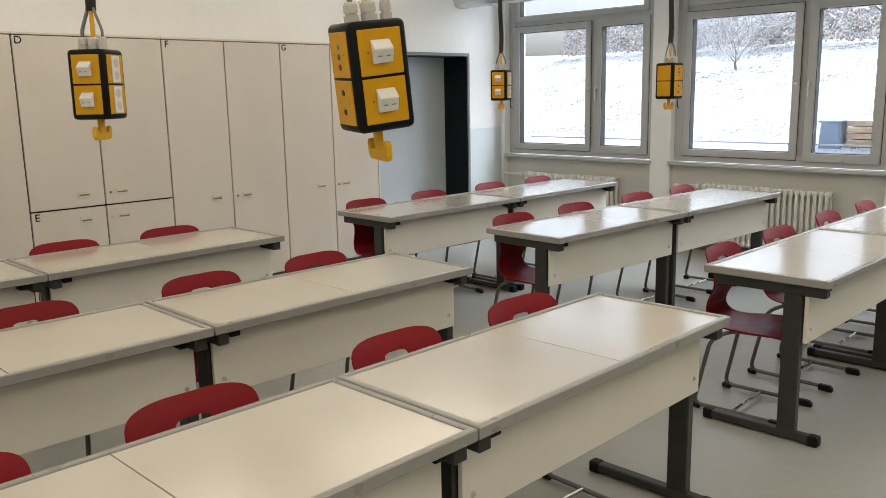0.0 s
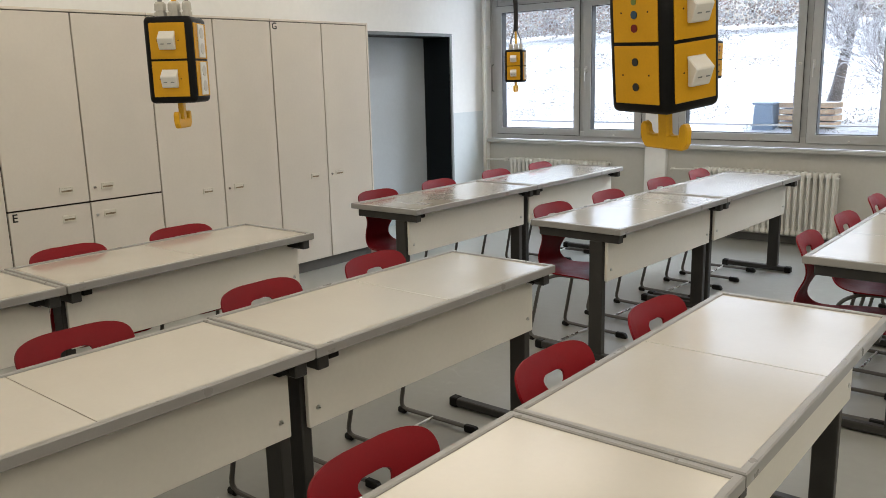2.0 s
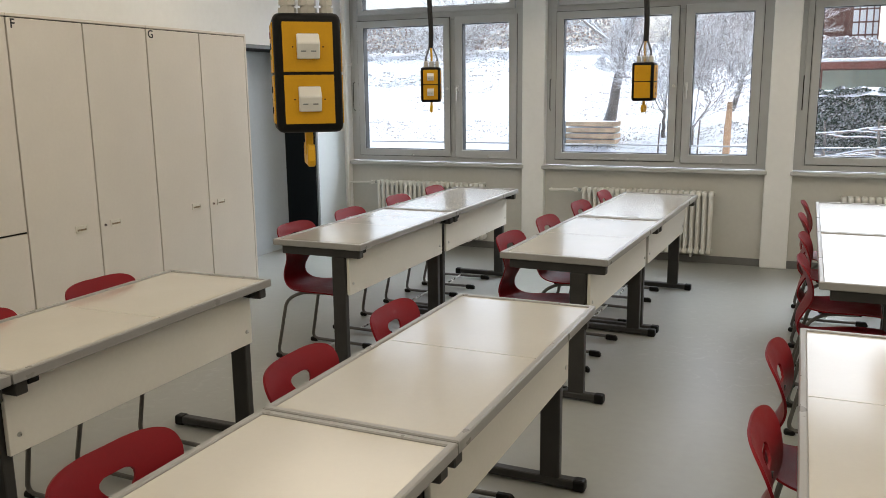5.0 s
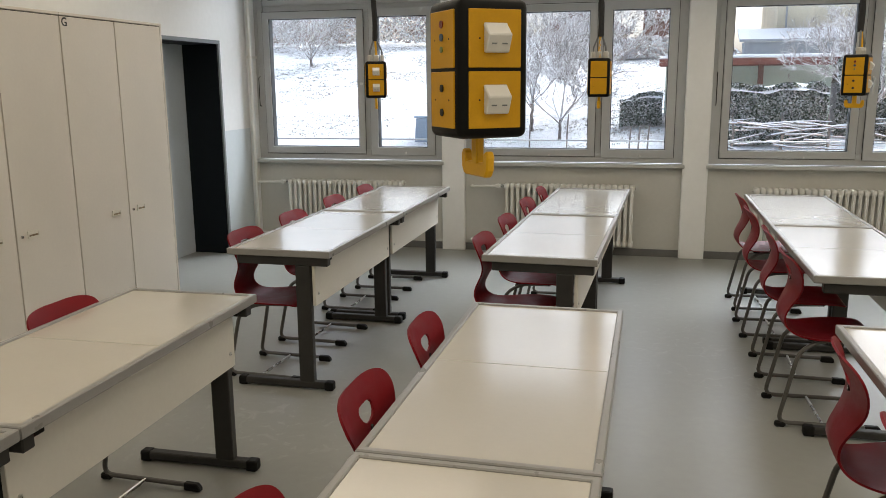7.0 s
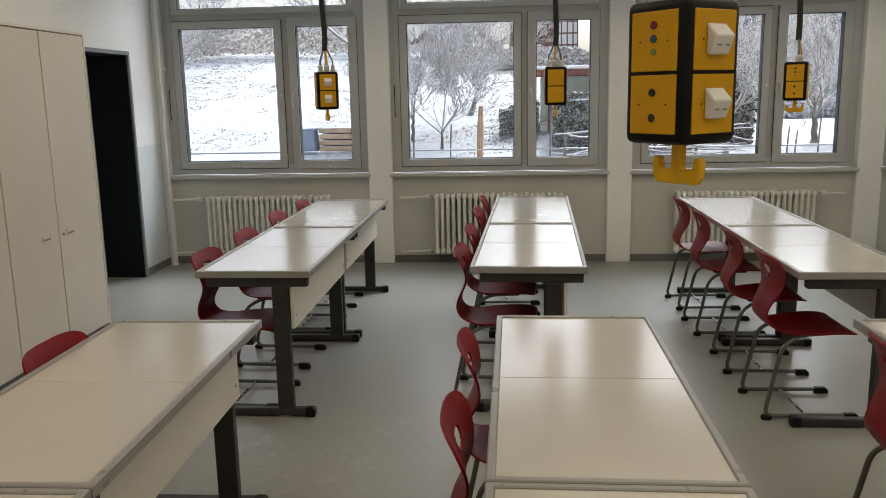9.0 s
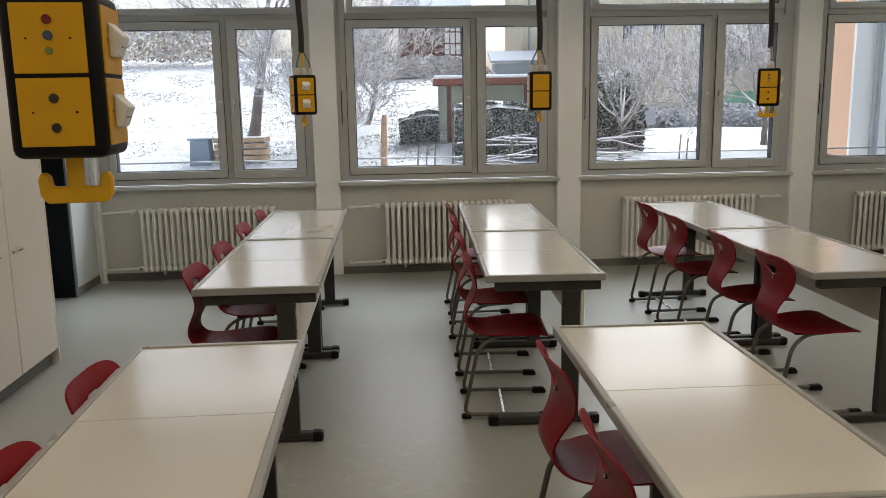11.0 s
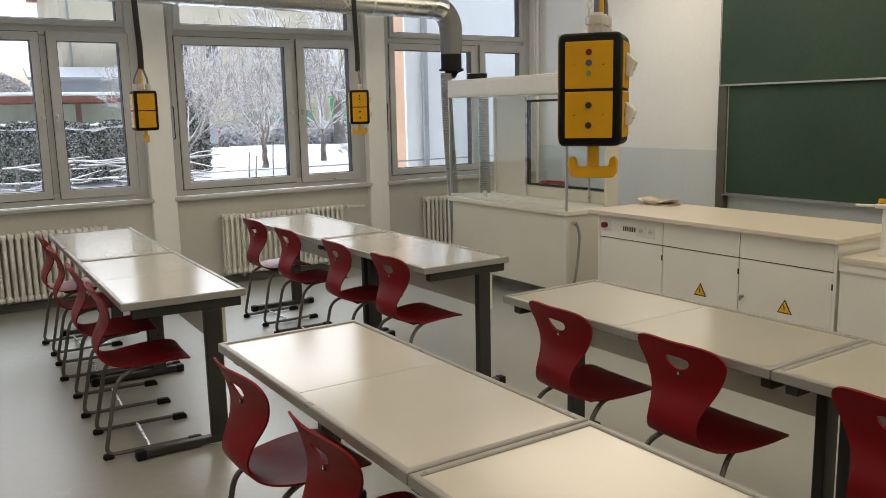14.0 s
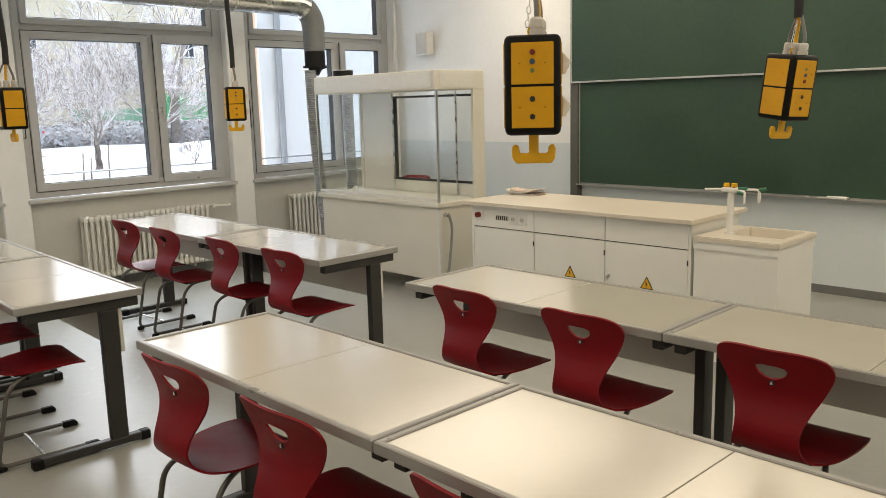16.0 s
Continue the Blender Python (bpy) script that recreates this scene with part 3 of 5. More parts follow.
    # sled frame
    for s in (-1, 1):
        y = 0.175 * s
        pts = bend([(0.10, y * 0.62, 0.424), (-0.06, y * 0.80, 0.424), (-0.150, y, 0.375), (-0.225, y * 1.06, 0.022), (0.215, y * 1.06, 0.022)], 0.05, 5)
        part("runner", tube(bmesh.new(), pts, 0.0105, 8), "tube", c, "", True)
        part("glide", boxed(-0.238, -0.186, y * 1.06 - 0.0138, y * 1.06 + 0.0138, 0.0, 0.030, 0.008), "cap", c)
        part("glide", extrude([(0.165, 0.002), (0.175, 0.0), (0.240, 0.0), (0.240, 0.018), (0.226, 0.034), (0.165, 0.034)], "y", y * 1.06 - 0.0138, y * 1.06 + 0.0138, 0.004), "cap", c)
    part("crossbar", rod((-0.02, -0.186, 0.024), (-0.02, 0.186, 0.024), 0.0075, 8), "steel", c)
    part("seat_bracket", boxed(-0.10, 0.115, -0.115, 0.115, 0.414, 0.430, 0.006), "cap", c)
    return c


table0, chair0 = pupil_table(), chair()
# near-left corner and heading of each run of two tables
RUNS = [("W", -4.769, 3.556, -0.13), ("W", -3.389, 3.650, -2.35), ("W", -1.838, 3.485, -0.2), ("N", -4.715, -0.125, 0.74), ("N", -3.274, -0.055, -0.60), ("N", -1.903, -0.098, 0.17)]
# places of the chairs along each table
CHAIR_Y = {"W": ((0.31, 0.98), (0.35, 1.01)), "N": ((0.34, 0.96), (0.31, 0.95))}
NUDGE = (0.140, 0.118, 0.122, 0.175, 0.093, 0.122)
first_t, first_c = True, True
rnd = random.Random(4)
for run, (zone, x, y, turn) in enumerate(RUNS):
    base = pose(x, y, 0, 0, 0, turn)
    for k in range(2):
        m = base @ pose(TW / 2, TL / 2 + k * (TL + 0.008), 0)
        if first_t:
            table0.matrix_basis, first_t = m, False
        else:
            copy_thing(table0, m)
        for s in (-1, 1):
            m2 = m @ pose(-TW / 2 + NUDGE[run] + rnd.uniform(-0.012, 0.012), CHAIR_Y[zone][k][(s + 1) // 2] - TL / 2, 0, 0, 0, rnd.uniform(-3, 3))
            if first_c:
                chair0.matrix_basis, first_c = m2, False
            else:
                copy_thing(chair0, m2)
spare = copy_thing(chair0, pose(1.79, 6.69, 0, 0, 0, 198))
tagged(spare, "dark red plastic chair standing in the corner by the window", "chair", "teacher's side")


# ---- hanging power boxes ----
def power_box(x, y, c, flipped=False, z0=1.531, lean=0.0):
    b = thing("power_box", "black and yellow hanging power box with a yellow hook", "power outlet", "ceiling-hung power boxes", (x, y, z0), c)
    tilt = pose(0, 0, 0, lean, 0, 0) @ pose(0, 0, 0, 0, 0, c)
    b.matrix_basis = pose(x, y, z0) @ tilt
    s, h = 0.0675, 0.237
    part("housing", boxed(-s, s, -s, s, 0, h, 0.014, 3), "black", b, "black moulded housing", True)
    # four faces: 0 slanted covers (+x), 90 sockets (+y), 180 blank, 270 jacks
    for face, ang in (("covers", 0), ("sockets", 90), ("blank", 180), ("jacks", 270)):
        R = pose(0, 0, 0, 0, 0, ang)

        def turned(bm):
            bmesh.ops.transform(bm, matrix=R, verts=bm.verts)
            return bm
        for k, (za, zb) in enumerate(((0.018, 0.1155), (0.1215, 0.219))):
            p = part("panel", turned(boxed(s - 0.002, s + 0.0025, -0.050, 0.050, za, zb, 0.001)), "yellow", b, "yellow plastic insert")
            zc = (za + zb) / 2
            for u in (-0.030, 0.030):
                part("screw", turned(rod((s, u, zc), (s + 0.003, u, zc), 0.0017, 6)), "cap", p)
            if face == "covers":
                cv = extrude([(s + 0.0025, zc - 0.024), (s + 0.012, zc - 0.024), (s + 0.024, zc + 0.006), (s + 0.004, zc + 0.026), (s + 0.0025, zc + 0.026)], "y", -0.0225, 0.0225, 0.002)
                # the outline above runs along x and z
                part("cover", turned(cv), "cover", p, "white slanted socket cover")
                for q in (-0.010, 0.010):
                    tx = bmesh.new()
                    box(tx, 0, 0.0006, q - 0.005, q + 0.005, -0.0012, 0.0012)
                    bmesh.ops.transform(tx, matrix=Matrix.Translation((s + 0.0185, 0, zc - 0.009)) @ Matrix.Rotation(radians(22), 4, "Y"), verts=tx.verts)
                    part("print", turned(tx), "casing", p)
            elif face == "sockets":
                part("socket_strip", turned(boxed(s + 0.0026, s + 0.006, -0.025, 0.025, zc - 0.0455, zc + 0.0455, 0.001)), "cover", p, "white socket strip")
                for q in (0.021, -0.021):
                    part("socket_well", turned(rod((s + 0.0055, 0, zc + q), (s + 0.0072, 0, zc + q), 0.0155, 14)), "gland", p)
            elif face == "jacks":
                rows = [(0.026, "jack_red"), (0.004, "jack_blue"), (-0.017, "jack_green")] if k else [(0.020, "ink"), (-0.022, "ink")]
                for q, mt in rows:
                    r = 0.0068 if mt != "jack_green" else 0.0055
                    zq = zc - q if flipped else zc + q
                    part("jack", turned(rod((s + 0.002, 0, zq), (s + 0.0045, 0, zq), r, 12)), mt, p)
    # hook
    out = [(-0.012, 0.004), (-0.012, -0.036), (-0.034, -0.036), (-0.037, -0.022), (-0.048, -0.018), (-0.055, -0.026), (-0.053, -0.046), (-0.044, -0.056), (0.044, -0.056), (0.053, -0.046),
           (0.055, -0.026), (0.048, -0.018), (0.037, -0.022), (0.034, -0.036), (0.012, -0.036), (0.012, 0.004)]
    part("hook", extrude([(u, v * 1.28) for u, v in out], "y", -0.008, 0.008, 0.003), "hook", b, "yellow double hook")
    # glands, cables, chain and sleeve up to the ceiling
    top = HC - z0
    for gx, gy, r, cr, mat in ((0.010, -0.034, 0.0165, 0.0065, "pipe"), (0.012, 0.006, 0.0175, 0.0075, "hook"), (0.018, 0.044, 0.0130, 0.0050, "pipe")):
        part("gland", tube(bmesh.new(), [(gx, gy, h - 0.002), (gx, gy, h + 0.013), (gx, gy, h + 0.0131), (gx, gy, h + 0.018), (gx, gy, h + 0.0181), (gx, gy, h + 0.036), (gx, gy, h + 0.042)], [r * 1.12, r * 1.12, r * 0.85, r * 0.85, r * 1.05, r * 1.0, r * 0.7], 8), "gland", b)
        part("cable", tube(bmesh.new(), bend([(gx, gy, h + 0.04), (gx, gy, h + 0.065), (gx * 0.3, gy * 0.2, h + 0.145)], 0.03, 4), cr, 8), mat, b, "yellow cable" if mat == "hook" else "", True)
    part("eye_bolt", tube(bmesh.new(), [(0.012 * math.cos(a), 0, h + 0.012 + 0.012 * math.sin(a)) for a in [2 * math.pi * k / 12 for k in range(13)]], 0.003, 6), "hook", b)
    for k in range(6):
        lk = tube(bmesh.new(), [(0.005 * math.cos(a), 0, 0.009 * math.sin(a)) for a in [2 * math.pi * q / 10 for q in range(11)]], 0.0014, 4, False)
        bmesh.ops.transform(lk, matrix=pose(-0.014 + 0.002 * k, 0.0, h + 0.03 + 0.0165 * k, 0, 0, 90 * (k % 2)), verts=lk.verts)
        part("chain_link", lk, "steel", b)
    sway = [(0.0, 0.0, h + 0.13), (0.004, 0.003, h + 0.24), (-0.006, 0.0, h + 0.42), (-0.012, 0.004, h + 0.7), (-0.008, 0.0, top - 0.05), (0, 0, top)]
    foot_pt = tilt @ Vector((0, 0, h + 0.13))
    level = foot_pt.z - (h + 0.13)
    sway = [tilt.inverted() @ Vector((foot_pt.x + u, foot_pt.y + v, w + level * (1 - (w - h - 0.13) / (top - h - 0.13)))) for u, v, w in sway]
    part("sleeve", tube(bmesh.new(), bend(sway, 0.12, 4), 0.017, 10), "sleeve", b, "black braided cable sleeve", True)
    rose = sway[-1]
    part("ceiling_rose", rod(rose + tilt.inverted() @ Vector((0, 0, -0.04)), rose, 0.05, 16), "black", b)
    return b


for x, y, c in ((-4.326, 1.080, 4), (-2.908, 1.088, -53), (-1.430, 1.09, -18), (-4.345, 4.914, -70), (-2.886, 4.951, 88), (-1.395, 4.995, -24)):
    power_box(x, y, c, c == -18, 1.538 if c == -18 else 1.547, 6.5 if c == -18 else 0.0)


# ---- chalkboard ----
def chalkboard():
    b = thing("chalkboard", "green double sliding chalkboard in aluminium rails", "chalkboard", "", (XR, -0.30, 0.02))
    for y in (5.075, 1.02):
        part("rail", boxed(-0.085, -0.006, y - 0.045, y + 0.045, 0.30, 3.05, 0.004), "rail_dark", b)
    part("board_panel", boxed(-0.060, -0.040, 1.075, 5.015, 0.79, 1.815), "board", b, "lower dark green writing surface")
    part("board_panel", boxed(-0.100, -0.088, 1.02, 5.085, 1.795, 2.83), "board", b, "upper dark green writing surface")
    part("edge_strip", boxed(-0.106, -0.086, 1.02, 5.088, 1.778, 1.7945, 0.002), "alu", b)
    part("edge_strip", boxed(-0.106, -0.086, 5.0885, 5.098, 1.778, 2.83, 0.002), "alu", b)
    part("edge_strip", boxed(-0.066, -0.040, 5.016, 5.028, 0.76, 1.78, 0.002), "alu", b)
    tray = part("chalk_tray", extrude([(-0.115, 0.768), (-0.115, 0.782), (-0.108, 0.782), (-0.108, 0.775), (-0.045, 0.775), (-0.045, 0.789), (-0.038, 0.789), (-0.038, 0.768)], "y", 1.03, 5.02), "alu", b)
    return b


chalkboard()
for k, (y, l, mat) in enumerate(((2.62, 0.075, "cover"), (2.50, 0.16, "cover"), (2.74, 0.03, "paper_white"))):
    ch = thing("chalk" if k != 1 else "board_eraser", "white stick of chalk lying in the tray" if k != 1 else "small pale eraser lying in the chalk tray", "chalk" if k != 1 else "eraser", "", (XR - 0.078, y - 0.30, 0.7955))
    if k == 1:
        part("block", boxed(-0.022, 0.022, -l / 2, l / 2, 0.0, 0.022, 0.005), mat, ch)
    else:
        part("stick", rod((0, -l / 2, 0.006), (0, l / 2, 0.006), 0.006, 8), mat, ch)

sp = thing("loudspeaker", "small white loudspeaker box mounted high on the wall", "loudspeaker", "", (XR, 6.92, 2.20))
part("cabinet", boxed(-0.13, -0.02, -0.10, 0.10, 0.0, 0.26, 0.012, 2), "cover", sp)
part("grille", boxed(-0.136, -0.1305, -0.085, 0.085, 0.015, 0.245, 0.002), "gland", sp)
part("bracket", boxed(-0.0205, 0.0, -0.03, 0.03, 0.08, 0.18), "steel", sp)


# ---- teacher's desk with sink ----
def warning_sign(parent, y, z, s):
    tri = lambda k: [(y - k * s / 2, z - k * s * 0.29), (y + k * s / 2, z - k * s * 0.29), (y, z + k * s * 0.577)]
    a = part("warning_sign", extrude(tri(1.0), "x", -0.0025, -0.0008), "ink", parent, "black-edged yellow high-voltage triangle")
    part("field", extrude(tri(0.78), "x", -0.0035, -0.0026), "sign", a)
    q = s * 0.2
    bolt = [(0.4, 1.5), (-0.5, 0.1), (0.05, 0.15), (-0.25, -1.0), (0.55, 0.45), (0.0, 0.4), (0.75, 1.3)]
    part("bolt_mark", extrude([(y + u * q * 0.8, z + v * q * 0.8) for u, v in bolt], "x", -0.0045, -0.0036), "ink", a)


def teacher_desk():
    X0 = 0.125
    d = thing("teacher_desk", "white demonstration desk with beige top, switch panel and cupboards", "desk", "", (X0, 2.30, 0))
    Y1 = 1.83
    part("body", boxed(0.021, 0.62, 0.0, Y1, 0.10, 0.855), "gap", d)
    part("plinth", boxed(0.05, 0.60, 0.02, Y1 - 0.02, 0.0, 0.099), "skirting", d)
    part("side_panel", boxed(0.0, 0.64, Y1 + 0.0005, Y1 + 0.019, 0.0, 0.855), "desk_front", d)
    part("side_panel", boxed(0.0, 0.64, -0.019, -0.0005, 0.0, 0.855), "desk_front", d)
    part("worktop", boxed(-0.055, 0.70, -0.05, Y1 + 0.075, 0.8555, 0.885, 0.004, 2), "desk_top", d, "speckled beige worktop")
    cols = ((1.235, Y1 - 0.002), (0.621, 1.229), (0.002, 0.615))
    for k, (a, b) in enumerate(cols):
        if k == 0:
            sw = part("switch_panel", boxed(0.0, 0.020, a, b, 0.690, 0.850, 0.001), "desk_front", d)
            part("plate", boxed(-0.004, -0.0005, b - 0.105, b - 0.025, 0.735, 0.815, 0.002), "cover", sw)
            part("emergency_switch", rod((-0.032, b - 0.058, 0.778), (-0.004, b - 0.058, 0.778), 0.021, 14), "jack_red", sw, "red emergency switch", True)
            for q in range(12):
                part("fuse", boxed(-0.005, -0.0005, b - 0.235 - q * 0.0105 - 0.004, b - 0.235 - q * 0.0105 + 0.004, 0.752, 0.785), "gland" if q % 2 else "cap", sw)
            for yy in (b - 0.40, b - 0.487):
                so = part("socket", boxed(-0.006, -0.0005, yy - 0.041, yy + 0.041, 0.726, 0.808, 0.003), "cover", sw)
                part("well", rod((-0.0078, yy, 0.767), (-0.0055, yy, 0.767), 0.021, 16), "gland", so)
                for q in (-0.009, 0.009):
                    part("pin_hole", rod((-0.0088, yy + q, 0.767), (-0.0077, yy + q, 0.767), 0.0035, 6), "ink", so)
        else:
            part("drawer", boxed(0.0, 0.020, a, b, 0.690, 0.850, 0.0015), "desk_front", d)
        leaf = part("cupboard_door", boxed(0.0, 0.020, a, b, 0.105, 0.682, 0.0015), "desk_front", d)
        if k:
            warning_sign(leaf, (a + b) / 2 - 0.018, 0.424, 0.100)
        part("hinge", boxed(-0.006, -0.0005, a - 0.004, a + 0.003, 0.585, 0.62), "ink", leaf)
        if k == 2:
            part("lock", rod((-0.012, b - 0.03, 0.45), (0.0, b - 0.03, 0.45), 0.012, 12), "steel", leaf)
            part("key", boxed(-0.034, -0.012, b - 0.034, b - 0.026, 0.425, 0.455, 0.002), "steel", leaf)
    return d


teacher_desk()


def sink_unit():
    s = thing("sink_unit", "white sink cabinet with a beige ceramic basin beside the desk", "sink", "", (0.125, 1.735, 0))
    for nm, bm in (("body", ring(0.0, 0.52, 0.0, 0.525, 0.02, 0.0, 0.705, 0)), ("apron", ring(-0.012, 0.53, -0.004, 0.526, 0.03, 0.7055, 0.752, 0))):
        for v in bm.verts:
            v.co = (v.co.x, v.co.z, v.co.y)
        bmesh.ops.recalc_face_normals(bm, faces=bm.faces)
        part(nm, bm, "desk_front", s)
    # rim with a basin sunk into it
    bm = bmesh.new()
    X0, X1, Y0, Y1, zt, zb = -0.02, 0.545, -0.012, 0.528, 0.785, 0.7525
    ix0, ix1, iy0, iy1 = 0.17, 0.50, 0.05, 0.40
    o = [bm.verts.new((x, y, zt)) for x, y in ((X0, Y0), (X1, Y0), (X1, Y1), (X0, Y1))]
    ob_ = [bm.verts.new((x, y, zb)) for x, y in ((X0, Y0), (X1, Y0), (X1, Y1), (X0, Y1))]
    i = [bm.verts.new((x, y, zt)) for x, y in ((ix0, iy0), (ix1, iy0), (ix1, iy1), (ix0, iy1))]
    low = [bm.verts.new((x, y, zt - 0.17)) for x, y in ((ix0 + 0.03, iy0 + 0.03), (ix1 - 0.03, iy0 + 0.03), (ix1 - 0.03, iy1 - 0.03), (ix0 + 0.03, iy1 - 0.03))]
    for k in range(4):
        j = (k + 1) % 4
        bm.faces.new((o[k], o[j], i[j], i[k]))
        bm.faces.new((o[j], o[k], ob_[k], ob_[j]))
        bm.faces.new((i[k], i[j], low[j], low[k]))
    bm.faces.new(low)
    bmesh.ops.recalc_face_normals(bm, faces=bm.faces)
    bmesh.ops.bevel(bm, geom=[e for e in bm.edges if len(e.link_faces) == 2 and e.calc_face_angle(0) > 0.5], offset=0.006, segments=2, affect="EDGES")
    part("basin", bm, "ceramic", s, "beige ceramic basin")
    part("drain", rod((0.33, 0.23, 0.612), (0.33, 0.23, 0.620), 0.028, 14), "steel", s)
    part("hinge", boxed(0.5205, 0.526, 0.1, 0.11, 0.53, 0.60), "ink", s)
    return s


sink_unit()
tap = thing("laboratory_tap", "white laboratory tap with yellow knob and green-tipped outlets", "tap", "", (0.302, 2.118, 0.785))
part("column", tube(bmesh.new(), [(0, 0, 0.0), (0, 0, 0.012), (0, 0, 0.013), (0, 0, 0.272)], [0.032, 0.032, 0.021, 0.020], 14), "tap", tap, "", True)
part("head", boxed(-0.03, 0.03, -0.04, 0.055, 0.264, 0.290, 0.008, 2), "tap", tap)
part("arm", tube(bmesh.new(), bend([(0, -0.02, 0.278), (0.03, -0.165, 0.280), (0.03, -0.165, 0.23)], 0.02), 0.008, 8), "tap", tap, "", True)
part("nozzle", tube(bmesh.new(), [(0.03, -0.165, 0.25), (0.03, -0.165, 0.215), (0.03, -0.165, 0.20)], [0.012, 0.009, 0.006], 10), "tap", tap, "", True)
part("outlet", tube(bmesh.new(), bend([(0.0, -0.03, 0.272), (-0.03, -0.10, 0.272), (-0.03, -0.10, 0.20)], 0.02), 0.008, 8), "tap", tap, "", True)
part("outlet", rod((0, 0.05, 0.277), (-0.05, 0.15, 0.277), 0.007, 8), "tap", tap)
for p, q in (((0.03, -0.165, 0.282), (0.035, -0.205, 0.286)), ((-0.03, -0.055, 0.264), (-0.03, -0.095, 0.258)), ((0.0, -0.05, 0.284), (0.0, -0.10, 0.288))):
    part("green_tip", rod(p, q, 0.011, 8), "tap_green", tap, "green plastic tip")
for y in (-0.02, 0.03):
    part("knob", tube(bmesh.new(), [(0, y, 0.290), (0, y, 0.296), (0, y, 0.316)], [0.010, 0.020, 0.018], 8), "hook", tap, "yellow knob")

papers = thing("paper_bundle", "flat bundle of brown and white papers lying on the desk", "papers", "", (0.67, 4.06, 0.885), 10)
r2 = random.Random(8)
for k in range(7):
    w, l = 0.15 + r2.uniform(-0.02, 0.02), 0.22 + r2.uniform(-0.03, 0.02)
    bm = bmesh.new()
    g = bmesh.ops.create_grid(bm, x_segments=8, y_segments=6, size=1)
    a, dx, dy = r2.uniform(-0.15, 0.15), r2.uniform(-0.02, 0.02), r2.uniform(-0.03, 0.03)
    for v in bm.verts:
        curl = 0.018 * max(0, abs(v.co.y) - 0.55) / 0.45 * (1 if k > 2 else 0)
        u, t_ = v.co.x * w * 0.62, v.co.y * l * 0.62
        rr = 1 - 0.10 * (v.co.x ** 2) * (v.co.y ** 2)
        v.co = (dx + (u * math.cos(a) - t_ * math.sin(a)) * rr, dy + (u * math.sin(a) + t_ * math.cos(a)) * rr, 0.001 + 0.005 * k + curl)
    bmesh.ops.solidify(bm, geom=list(bm.faces), thickness=0.003)
    part("sheet", bm, "paper" if k % 2 == 0 else "paper_white", papers)


